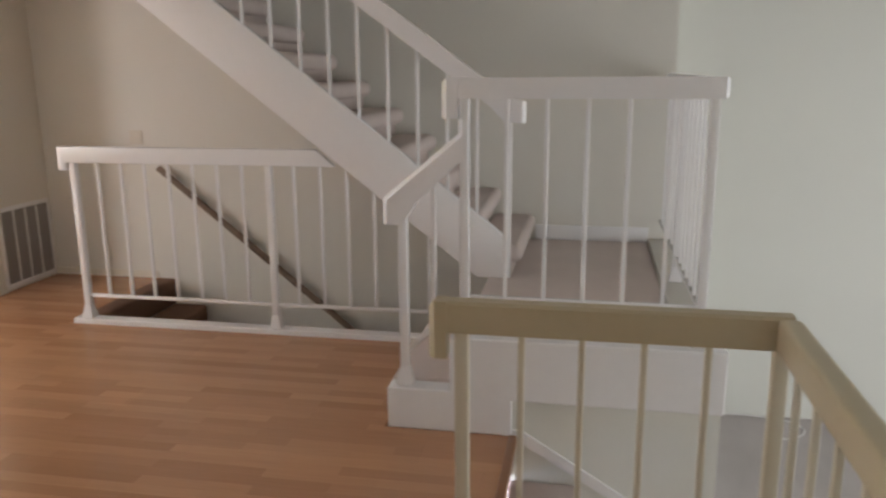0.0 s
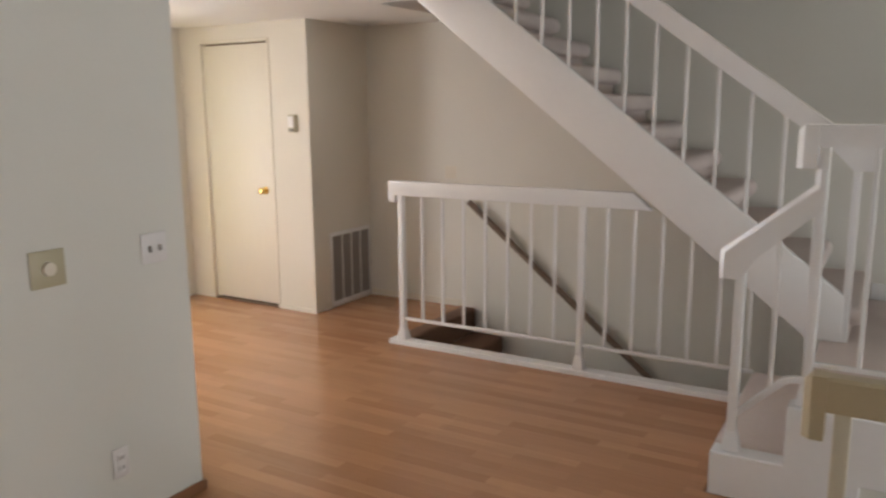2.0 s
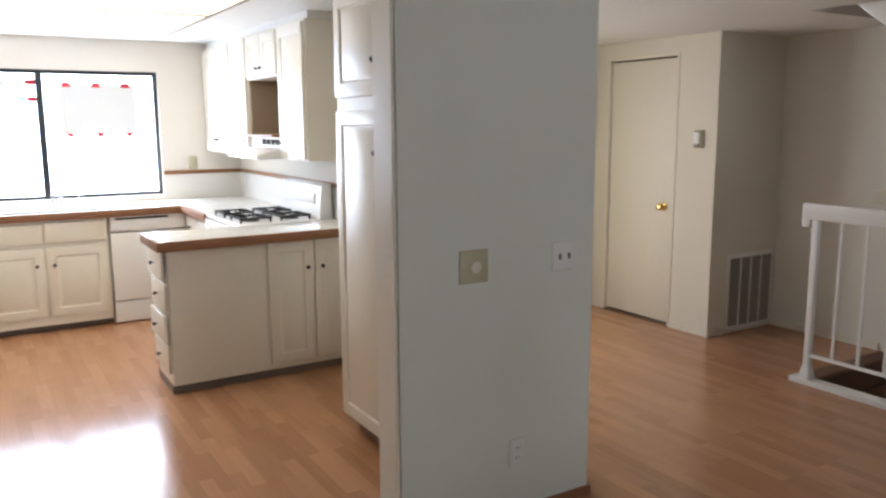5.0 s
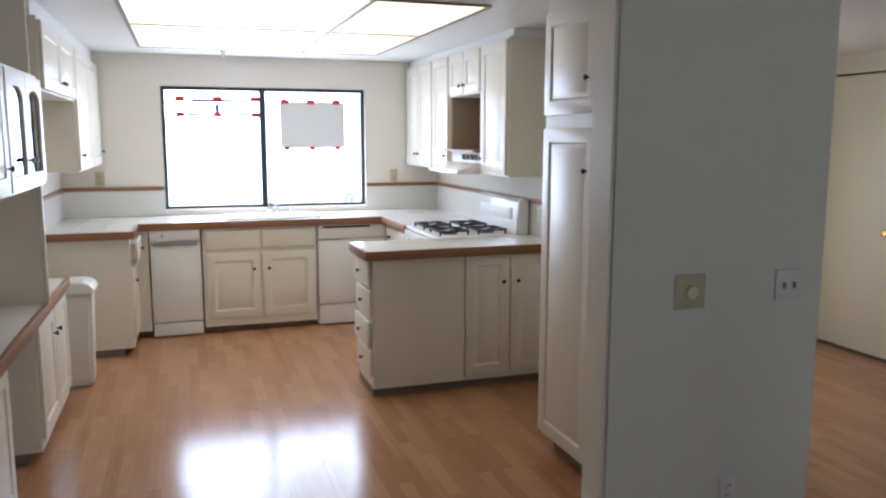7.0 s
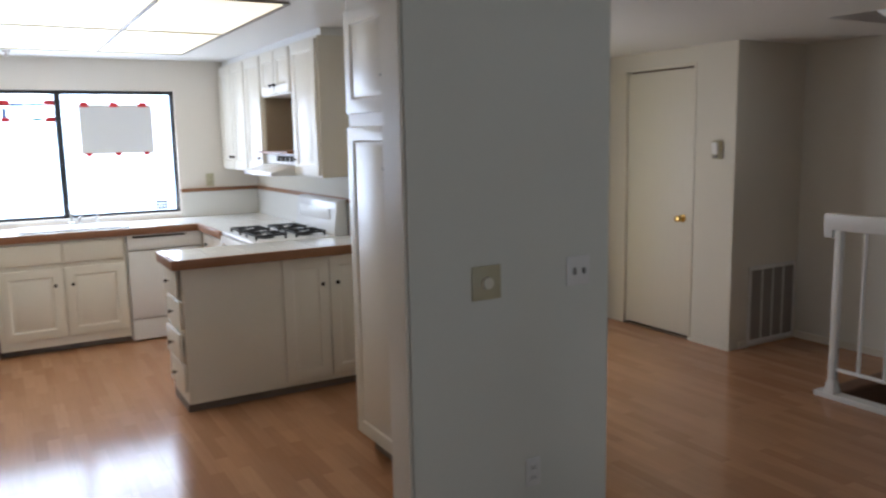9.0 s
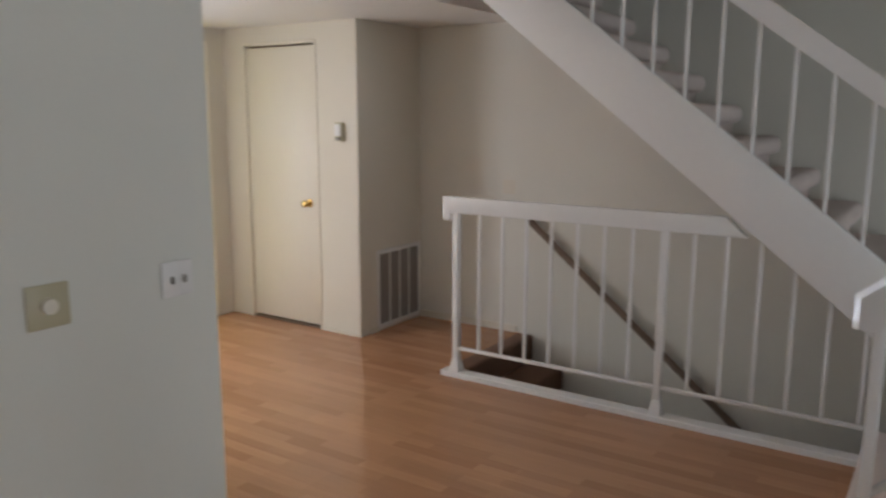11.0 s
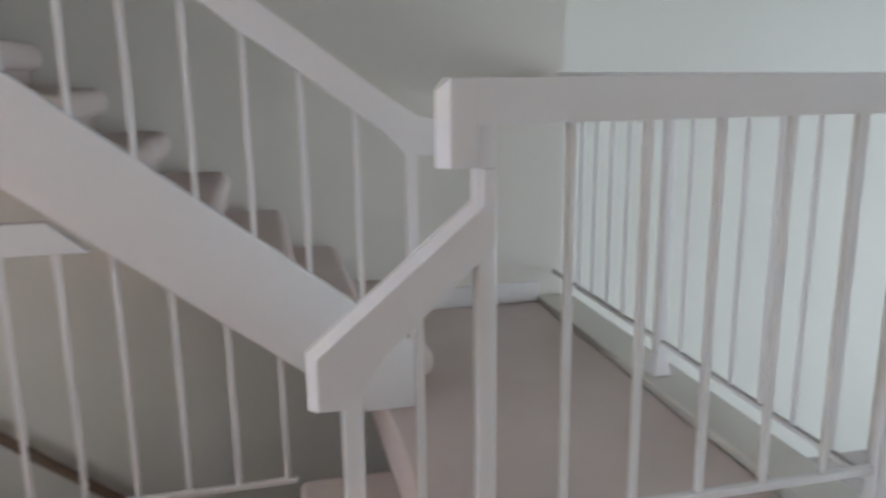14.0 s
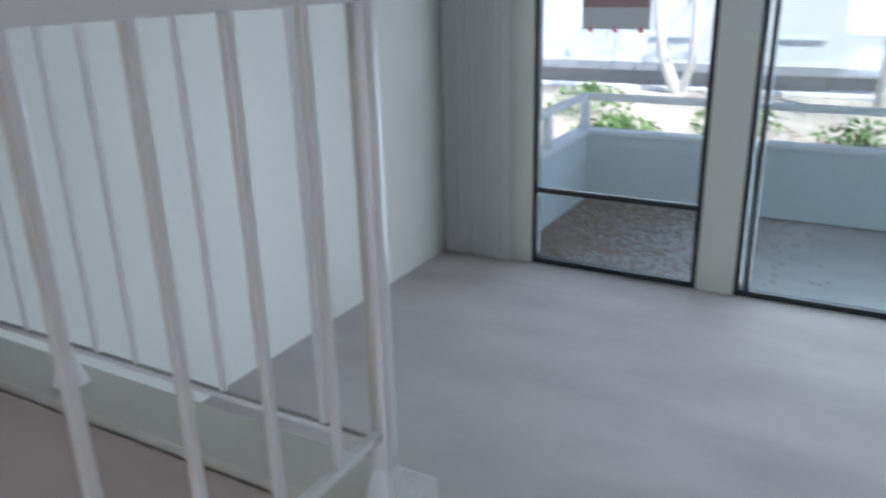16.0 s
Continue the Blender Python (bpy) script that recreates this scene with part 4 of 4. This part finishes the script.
d = tagged(thing("door_1", (-4.03, 5.13, 0), "plain cream closet door, closed, with a brass knob", "door"), kind="structure")
part("slab", boxes((-4.375, 5.115, 0.024, -3.685, 5.15, 2.048), bevel=0.003), door_paint, d)
# dark board behind the slab paints the shade of the door gap
part("stop", boxes((-4.378, 5.152, 0.0, -3.682, 5.17, 2.063)), dark_wood, d, "dark board that paints the shade in the gap round the door")
part("frame", boxes((-4.40, 5.092, 0.0, -4.378, 5.19, 2.085), (-3.682, 5.092, 0.0, -3.66, 5.19, 2.085), (-4.378, 5.092, 2.063, -3.682, 5.19, 2.085), bevel=0.003), door_paint, d)
k = part("knob", lathe([(0.032, 0), (0.030, -0.006), (0.011, -0.012), (0.010, -0.032), (0.024, -0.042), (0.027, -0.055), (0.020, -0.066), (0.0, -0.069)], (-3.775, 5.114, 0.93), "y", 24), brass, d, "polished brass knob")
part("threshold", boxes((-4.376, 5.10, 0.001, -3.684, 5.16, 0.009)), dark_wood, d)

# bathroom seen through its doorway
d = tagged(thing("door_2", (-4.68, 4.55, 0), "open bathroom doorway with a cream casing", "doorway"), kind="structure")
part("casing", boxes((-4.75, 4.93, 0.0, -4.605, 4.955, 2.12), (-4.75, 4.145, 0.0, -4.605, 4.17, 2.12), (-4.75, 4.17, 2.095, -4.605, 4.93, 2.12), bevel=0.004), door_paint, d)
part("hinge", boxes((-4.70, 4.925, 1.74, -4.67, 4.930, 1.84), (-4.70, 4.925, 0.08, -4.67, 4.930, 0.21), (-4.70, 4.925, 0.28, -4.67, 4.930, 0.40)), vent_grey, d)
v = thing("bathroom_vanity", (-6.3, 5.4, 0), "pale yellow bathroom vanity with a counter", "vanity")
part("body", boxes((-6.59, 4.75, 0.12, -6.05, 6.0, 0.78), bevel=0.003), door_paint, v)
part("toe_kick", boxes((-6.59, 4.75, 0.0, -6.11, 6.0, 0.12)), dark_wood, v)
part("counter", boxes((-6.595, 4.73, 0.78, -6.02, 6.02, 0.82), bevel=0.006), tile_white, v)
for i in range(3):
    cabinet_door(v, (-6.05, 4.77 + 0.41 * i, 0.15), "y+", "x+", 0.39, 0.42)
    drawer_front(v, (-6.05, 4.77 + 0.41 * i, 0.60), "y+", "x+", 0.39, 0.15)
bm_ = thing("bathroom_mirror", (-6.6, 5.4, 1.4), "plain wall mirror above the bathroom vanity", "mirror")
part("glass", boxes((-6.597, 4.85, 0.95, -6.59, 5.95, 1.82), bevel=0.002, seg=1), chrome, bm_, "clear mirror glass")
bl = thing("bathroom_light", (-6.58, 5.4, 1.95), "warm glowing bathroom light bar", "lamp")
part("bar", boxes((-6.598, 5.05, 1.90, -6.55, 5.75, 2.0), bevel=0.005), chrome, bl)
lamp_glow = emitter("warm_bulb", (1.0, 0.93, 0.38), 10.0)
for i in range(4):
    part("bulb", lathe([(0.02, 0), (0.045, 0.03), (0.05, 0.06), (0.035, 0.095), (0.0, 0.105)], (-6.55, 5.15 + 0.165 * i, 1.95), "x", 16), lamp_glow, bl, "glowing round bulb")
ob = new("bathroom_lamp_light", bpy.data.lights.new("bathroom_lamp_light", "AREA"))
ob.data.shape, ob.data.size, ob.data.size_y, ob.data.energy, ob.data.color = "RECTANGLE", 0.7, 0.1, 14, (0.96, 0.93, 0.34)
ob.matrix_basis = look((-6.40, 5.4, 1.95), (-5.3, 5.3, 1.0))

# entry door with glass, round the corner
d = tagged(thing("door_3", (-4.68, 3.45, 0), "glazed entry door beside the foyer", "door"), kind="structure")
part("frame", boxes((-4.72, 3.0, 0, -4.64, 3.05, 2.1), (-4.72, 3.85, 0, -4.64, 3.9, 2.1), (-4.72, 3.05, 2.05, -4.64, 3.85, 2.1), (-4.72, 3.05, 0, -4.64, 3.85, 0.08)), door_paint, d)
p = part("pane", boxes((-4.685, 3.05, 0.08, -4.68, 3.85, 2.05)), clear_glass, d)
p.visible_shadow = False

# baseboards
structure("baseboard_foyer", boxes((-3.30, 5.20, 0.0, -3.288, 5.284, 0.05), (-3.298, BY - 0.012, 0.0, -2.44, BY, 0.05), (-3.66, 5.09, 0.0, -3.29, 5.10, 0.03)), wall_paint, "low painted baseboard", "trim")

structure("baseboard_pillar", boxes((-1.92, 1.785, 0.001, -1.908, 2.702, 0.045), (-2.07, 2.69, 0.001, -1.92, 2.702, 0.045), bevel=0.003), oak, "low oak strip at the foot of the end wall", "trim")

# ---- living room glass doors and drape ----
def glass_door(name, label, y0, y1, mid):
    d = tagged(thing(name, (EX + 0.06, (y0 + y1) / 2, ZL), label, "glass door"), kind="structure")
    x0, x1 = EX + 0.01, EX + 0.07
    part("frame", boxes((x0, y0, ZL + 0.002, x1, y0 + 0.045, 1.65), (x0, y1 - 0.045, ZL + 0.002, x1, y1, 1.65), (x0, y0 + 0.045, ZL + 0.002, x1, y1 - 0.045, ZL + 0.05), (x0, y0 + 0.045, 1.60, x1, y1 - 0.045, 1.65)), black_metal, d)
    p = part("pane", boxes((x0 + 0.03, y0 + 0.045, ZL + 0.05, x0 + 0.035, y1 - 0.045, 1.60)), clear_glass if mid else tinted_glass, d)
    p.visible_shadow = False
    if mid:
        part("mid_rail", boxes((x0 - 0.004, y0 + 0.045, -0.375, x1 - 0.02, y1 - 0.045, -0.33), bevel=0.003), black_metal, d)
    else:
        part("pull_handle", boxes((x0 - 0.03, y1 - 0.10, -0.15, x0 - 0.002, y1 - 0.07, 0.15), bevel=0.006), black_metal, d)
        part("meeting_stile", boxes((x0 - 0.002, y1 - 0.115, ZL + 0.05, x1 - 0.02, y1 - 0.075, 1.60)), black_metal, d)
    return d


glass_door("door_4", "tall fixed glass panel with a black frame and crossbar", 4.09, 5.53, True)
glass_door("door_5", "sliding glass door with a black frame to the balcony", 1.8, 3.80, False)
n = thing("door_notice", (EX + 0.03, 4.87, 1.2), "paper notice taped to the glass with red tape", "paper")
part("sheet", boxes((EX + 0.028, 4.60, 1.003, EX + 0.030, 5.14, 1.435)), paper, n)
part("panel", boxes((EX + 0.0265, 4.605, 1.165, EX + 0.0275, 5.135, 1.43)), material("faded_red_print", (0.45, 0.30, 0.30), 0.8), n)
for y in (4.67, 4.87, 5.07):
    part("tape", boxes((EX + 0.0255, y - 0.017, 0.978, EX + 0.0262, y + 0.017, 1.015)), red_tape, n)
    part("tape", boxes((EX + 0.0255, y - 0.035, 1.425, EX + 0.0262, y + 0.035, 1.465)), red_tape, n)

dr = thing("drape", (6.08, 6.1, ZL), "gathered white drape hanging beside the glass door", "curtain")
bm = bmesh.new()
top, bot = [], []
N = 90
for i in range(N + 1):
    y = 5.72 + 0.66 * i / N
    x = 6.09 + 0.012 * math.sin(i * 0.36) + 0.007 * math.sin(i * 0.71 + 1)
    top.append(bm.verts.new((x * 0.5 + 6.09 * 0.5, y, 1.78)))
    bot.append(bm.verts.new((x, y, ZL + 0.015)))
for i in range(N):
    bm.faces.new((top[i], top[i + 1], bot[i + 1], bot[i]))
bmesh.ops.solidify(bm, geom=bm.faces[:], thickness=0.003)
part("cloth", bm, drape_mat, dr)
part("track", boxes((6.05, 1.7, 1.76, 6.13, 6.395, 1.81)), enamel, dr)

# cable on the carpet by the outlet
cb = thing("cable", (2.1, 6.2, ZL), "loose white cable lying on the living room carpet", "cable")
cu = bpy.data.curves.new("cord", "CURVE")
cu.dimensions, cu.bevel_depth, cu.bevel_resolution = "3D", 0.006, 3
sp = cu.splines.new("NURBS")
CORD = ((1.74, 6.36, 0.008), (1.86, 6.385, 0.008), (2.02, 6.375, 0.008), (2.24, 6.34, 0.008), (2.36, 6.22, 0.008), (2.30, 6.06, 0.008), (2.16, 5.99, 0.010), (2.07, 6.01, 0.014))
sp.points.add(len(CORD) - 1)
for q, co in zip(sp.points, CORD):
    q.co = (co[0] - 2.1, co[1] - 6.2, co[2], 1)
sp.use_endpoint_u, sp.order_u = True, 4
cu.materials.append(plastic_white)
cord_mesh = bpy.data.meshes.new_from_object(bpy.data.objects.new("cord", cu))
cord = new("cord", cord_mesh)
cord.parent = cb
part("plug", boxes((2.045, 5.995, ZL + 0.004, 2.075, 6.025, ZL + 0.024), bevel=0.004), vent_dark, cb, "small dark plug")

# ---- balcony and outside ----
concrete = material("balcony_concrete", (0.42, 0.41, 0.40), 0.9, grain=0.3, scale=60, stain=0.35, stain_scale=3, bump=0.3)
stucco = material("painted_stucco", (0.55, 0.61, 0.63), 0.85, grain=0.1, scale=90, stain=0.15, bump=0.5, bump_scale=90)
rail_white = material("outdoor_white_paint", (0.75, 0.76, 0.76), 0.5, grain=0.05, stain=0.1)
leaf_litter = material("leaf_litter", (0.34, 0.25, 0.19), 0.9, grain=0.4, vary=0.7)
asphalt = material("asphalt", (0.055, 0.055, 0.058), 0.9, grain=0.3, scale=150, stain=0.3, stain_scale=0.8, bump=0.3)
soil = material("dry_soil", (0.50, 0.43, 0.35), 0.95, grain=0.4, scale=20, stain=0.5, stain_scale=0.7, bump=0.6, bump_scale=40)
leaf_green = material("leaf_green", (0.12, 0.21, 0.05), 0.6, grain=0.3, scale=30, vary=0.4)
bark = material("pale_bark", (0.55, 0.52, 0.47), 0.85, grain=0.4, scale=18, stain=0.3, stain_scale=4, bump=0.5, bump_scale=40)
facade_paint = material("facade_stucco", (0.84, 0.82, 0.78), 0.9, grain=0.08, scale=40, stain=0.15, stain_scale=0.5, bump=0.4)
roof_tile = material("roof_shingle", (0.16, 0.12, 0.10), 0.9, grain=0.4, scale=30, stain=0.3)
window_dark = material("dark_window_glass", (0.05, 0.06, 0.07), 0.1)
GZ = -1.6

structure("balcony_floor", boxes((EX + 0.15, 0.0, ZL - 0.2, 8.6, 5.95, ZL - 0.03)), concrete, "grey concrete balcony floor", "balcony")
bp = tagged(thing("balcony_parapet", (8.5, 3.0, ZL), "pale blue-grey stucco balcony parapet with a white cap", "parapet"), kind="structure")
part("far_wall", boxes((8.45, 0.0, ZL - 0.005, 8.57, 5.95, -0.30)), stucco, bp)
part("side_wall", boxes((EX + 0.15, 5.83, ZL - 0.028, 8.45, 5.95, -0.30)), stucco, bp)
part("cap", boxes((8.41, -0.02, -0.299, 8.60, 5.99, -0.255), (EX + 0.15, 5.79, -0.299, 8.41, 5.99, -0.255), bevel=0.006), rail_white, bp)
br = thing("balcony_rail", (8.5, 3.0, -0.255), "white painted timber rail above the balcony parapet", "railing")
part("rail", boxes((8.46, 0.0, 0.07, 8.55, 5.93, 0.14), bevel=0.006), rail_white, br)
part("side_rail", boxes((EX + 0.16, 5.85, 0.07, 8.46, 5.93, 0.14), bevel=0.006), rail_white, br)
for y in (5.89, 4.3, 2.7, 1.1):
    part("post", boxes((8.46, y - 0.045, -0.254, 8.55, y + 0.045, 0.07), bevel=0.004), rail_white, br)
part("post", boxes((7.35, 5.85, -0.254, 7.44, 5.93, 0.07), bevel=0.004), rail_white, br)
# unseen overhang, added to keep the sun off the balcony floor
structure("balcony_roof", boxes((EX + 0.15, -0.5, 2.5, 9.35, 6.9, 2.7)), stucco, "unseen plain slab added to shade the balcony", "balcony")
structure("facade_own", boxes((EX + 0.15, YW + 0.15, -1.7, EX + 0.2, 10, 5.0), (EX + 0.15, -6, -1.7, EX + 0.2, -0.8, 5.0)), stucco, "plain outer wall of the house", "wall")

rng = random.Random(4)
verts, faces = [], []
for i in range(4200):
    x, y = rng.uniform(6.4, 8.43), 5.81 - abs(rng.gauss(0, 0.9))
    if y < 0.3:
        continue
    s, a, tilt = rng.uniform(0.012, 0.035), rng.uniform(0, 6.28), rng.uniform(0, 0.012)
    k = len(verts)
    for j, (du, dv) in enumerate(((-1, 0), (0, -0.45), (1, 0), (0, 0.45))):
        verts.append((x + s * (du * math.cos(a) - dv * math.sin(a)), y + s * (du * math.sin(a) + dv * math.cos(a)), ZL - 0.026 + rng.uniform(0, 0.02) + tilt * (j == 2)))
    faces.append((k, k + 1, k + 2, k + 3))
me = bpy.data.meshes.new("fallen_leaves")
me.from_pydata(verts, [], faces)
me.materials.append(leaf_litter)
tagged(new("fallen_leaves", me), "dry brown fallen leaves on the balcony floor", "leaves", kind="stuff")

structure("ground", boxes((-300, -300, GZ - 4.2, 300, 300, GZ - 4.0)), soil, "dry brown ground reaching the horizon", "ground")
structure("ground_bank", boxes((8.62, -40, GZ - 4.0, 80, 50, GZ)), soil, "sunlit dry soil with leaf litter", "ground")
structure("road", boxes((20.9, -40, GZ, 24.5, 50, GZ + 0.02)), asphalt, "dark asphalt driveway", "road")
structure("kerb", boxes((20.65, -40, GZ, 20.88, 50, GZ + 0.10), bevel=0.02), facade_paint, "pale concrete kerb", "kerb")
hs_ = thing("apartment_building", (27, 5, GZ), "pale stucco apartment building beyond the driveway", "building")
part("plinth", boxes((24.52, -25, GZ, 24.7, 40, GZ + 0.27)), concrete, hs_, "grey concrete plinth")
part("wall", boxes((24.62, -25, GZ + 0.271, 33, 40, 5.0)), facade_paint, hs_)
part("roof", prism([(23.8, 5.0), (33.5, 5.0), (29, 7.4)], "y", -26, 41), roof_tile, hs_)
for i in range(12):
    y = -22 + 5.0 * i
    wd = part("window", boxes((24.58, y, 2.4, 24.619, y + 1.8, 3.6)), rail_white, hs_)
    part("pane", boxes((24.565, y + 0.08, 2.48, 24.578, y + 1.72, 3.52)), window_dark, wd)
for y in (8.2, 4.6, 1.2):
    part("ledge", boxes((24.56, y, -0.62, 24.619, y + 1.3, -0.56)), stucco, hs_)


def tree(name, label, x, y, z, height, spread, leaves, seed, lean=0.0, forked=False):
    rg = random.Random(seed)
    t = thing(name, (x, y, z), label, "tree")
    bits, tips = [], []
    if forked:
        bits.append(rod((x, y, z - 0.1), (x + lean * 0.4, y + 0.5, z + 1.0), 0.17, 0.14, 12))
        bits.append(rod((x + lean * 0.4, y + 0.49, z + 0.97), (x + lean, y + 0.85, z + height * 0.42), 0.14, 0.10, 12))
        bits.append(rod((x, y - 0.04, z - 0.1), (x, y - 0.32, z + 1.0), 0.13, 0.10, 12))
        bits.append(rod((x, y - 0.31, z + 0.97), (x + lean, y - 0.25, z + height * 0.40), 0.10, 0.08, 12))
    else:
        bits.append(rod((x, y, z - 0.1), (x + lean, y, z + height * 0.42), 0.16, 0.11, 12))
    for i in range(6):
        a = rg.uniform(0, 6.28)
        p = Vector((x + lean, y, z + height * rg.uniform(0.3, 0.42)))
        q = p + Vector((math.cos(a) * spread * 0.5, math.sin(a) * spread * 0.5, height * rg.uniform(0.25, 0.45)))
        bits.append(rod(p, q, 0.08, 0.03, 8))
        for j in range(3):
            b = rg.uniform(0, 6.28)
            e = q + Vector((math.cos(b) * spread * 0.4, math.sin(b) * spread * 0.4, height * rg.uniform(0.0, 0.2)))
            bits.append(rod(q, e, 0.03, 0.012, 6))
            tips.append(e)
    part("trunk", join(*bits), bark, t)
    vs, fs = [], []
    for i in range(leaves):
        c = rg.choice(tips) + Vector((rg.gauss(0, spread * 0.2), rg.gauss(0, spread * 0.2), rg.gauss(0, height * 0.06)))
        u = Vector((rg.gauss(0, 1), rg.gauss(0, 1), rg.gauss(0, 1))).normalized() * rg.uniform(0.05, 0.11)
        w_ = u.cross(Vector((rg.gauss(0, 1), rg.gauss(0, 1), 1))).normalized() * u.length * 0.5
        k = len(vs)
        vs += [tuple(c - u), tuple(c + w_), tuple(c + u), tuple(c - w_)]
        fs.append((k, k + 1, k + 2, k + 3))
    m = bpy.data.meshes.new("crown")
    m.from_pydata([tuple(Vector(v) - Vector((x, y, z))) for v in vs], [], fs)
    m.materials.append(leaf_green)
    cr = new("crown", m)
    cr.parent = t
    return t


tree("tree", "pale-barked tree beside the driveway", 20.3, 7.55, GZ, 7.0, 3.0, 2600, 11, 0.2, True)
tree("tree", "pale-barked tree with forking limbs", 18.6, 3.0, GZ, 6.5, 2.8, 2200, 12, -0.4)


def bush(x, y, r, h, seed):
    rg = random.Random(seed)
    t = thing("bush", (x, y, GZ), "low green shrub in the planting bed", "bush", "shrubs in the bed")
    vs, fs = [], []
    for i in range(500):
        a, e, d = rg.uniform(0, 6.28), rg.uniform(0, 1.5), rg.uniform(0.5, 1.0)
        c = Vector((r * d * math.cos(a) * math.cos(e), r * d * math.sin(a) * math.cos(e), h * d * math.sin(e) + 0.05))
        u = Vector((rg.gauss(0, 1), rg.gauss(0, 1), rg.gauss(0, 1))).normalized() * rg.uniform(0.04, 0.09)
        w_ = u.cross(Vector((rg.gauss(0, 1), rg.gauss(0, 1), 1))).normalized() * u.length * 0.5
        k = len(vs)
        vs += [tuple(c - u), tuple(c + w_), tuple(c + u), tuple(c - w_)]
        fs.append((k, k + 1, k + 2, k + 3))
    m = bpy.data.meshes.new("foliage")
    m.from_pydata(vs, [], fs)
    m.materials.append(leaf_green)
    f_ = new("foliage", m)
    f_.parent = t
    part("stem", rod((x, y, GZ - 0.05), (x, y, GZ + h * 0.5), 0.03, 0.015, 6), bark, t)


for i, (x, y, r_, h_) in enumerate(((12.5, 9.6, 0.9, 0.5), (14.0, 7.2, 1.0, 0.45), (13.0, 5.2, 0.7, 0.5), (12.2, 3.2, 0.9, 0.95), (15.0, 10.5, 1.1, 0.7), (13.5, 2.0, 0.8, 0.5), (10.6, 7.6, 0.7, 0.6), (11.2, 5.9, 0.6, 0.45), (10.9, 3.9, 0.6, 0.75), (11.6, 1.9, 0.8, 0.95), (15.8, 5.4, 0.9, 0.6), (16.5, 8.6, 1.0, 0.7), (10.4, 9.6, 0.8, 0.7))):
    bush(x, y, r_, h_, 30 + i)

verts, faces = [], []
rng = random.Random(9)
for i in range(6000):
    x, y = 8.9 + abs(rng.gauss(0, 3.2)), rng.uniform(-1.0, 6.0) if rng.random() < 0.8 else rng.uniform(6.0, 12.0)
    sz, a = rng.uniform(0.03, 0.09), rng.uniform(0, 6.28)
    k = len(verts)
    for j, (du, dv) in enumerate(((-1, 0), (0, -0.5), (1, 0), (0, 0.5))):
        verts.append((x + sz * (du * math.cos(a) - dv * math.sin(a)), y + sz * (du * math.sin(a) + dv * math.cos(a)), GZ + 0.004 + rng.uniform(0, 0.03) + 0.03 * (j == 2)))
    faces.append((k, k + 1, k + 2, k + 3))
me = bpy.data.meshes.new("bank_leaves")
me.from_pydata(verts, [], faces)
me.materials.append(leaf_litter)
tagged(new("bank_leaves", me), "dry brown leaves scattered over the planting bank", "leaves", kind="stuff")

# ---- tiles and planks ----
def tile_mesh(name, mat):
    bm = boxes((0, 0, -0.006, 1, 1, 0))
    me = bpy.data.meshes.new(name)
    bm.to_mesh(me)
    bm.free()
    me.materials.append(mat)
    return me


tile_me = tile_mesh("tile", tile_white)


def lay_tiles(parent, x0, y0, x1, y1, z, size=0.203, gap=0.004):
    nx, ny = max(1, round((x1 - x0) / size)), max(1, round((y1 - y0) / size))
    sx, sy = (x1 - x0) / nx, (y1 - y0) / ny
    base = ORIGIN[parent]
    for i in range(nx):
        for j in range(ny):
            o = new("tile", tile_me)
            o.parent = parent
            o.location = Vector((x0 + sx * i + gap / 2, y0 + sy * j + gap / 2, z)) - base
            o.scale = (sx - gap, sy - gap, 1)


lay_tiles(main_top, -6.693, -0.543, -6.077, 2.713, CT)
lay_tiles(main_top, -6.073, -0.543, -5.577, 0.033, CT)
lay_tiles(main_top, -6.073, 2.027, -5.354, 2.713, CT)
lay_tiles(pen_top, -4.55, 1.437, -4.102, 2.713, CT)

plank_me = plank_mesh()
rg = random.Random(7)


def lay_planks(x0, y0, x1, y1, width=0.195, length=1.22):
    n = max(1, math.ceil((y1 - y0) / width - 0.01))
    for j in range(n):
        a, b = y0 + width * j, min(y1, y0 + width * (j + 1))
        x = x0 - rg.uniform(0.1, length - 0.1)
        while x < x1:
            s, e = max(x, x0), min(x + length, x1)
            if e - s > 0.02:
                o = new("plank", plank_me)
                o.parent = floor
                o.location = (s + 0.0003, a + 0.0003, 0)
                o.scale = (e - s - 0.0006, b - a - 0.0006, 1)
            x += length


lay_planks(WX, KY0, 1.17, 2.61)
lay_planks(-4.62, 2.61, 0.45, 3.69)
lay_planks(-4.62, 3.69, -0.10, 4.755)
lay_planks(-4.62, 4.755, -2.42, BY)
structure("trim_floor_edge", boxes((0.45, 2.70, -0.03, 0.485, 3.692, 0.006), bevel=0.004), oak, "wood nosing along the dining floor edge", "trim")
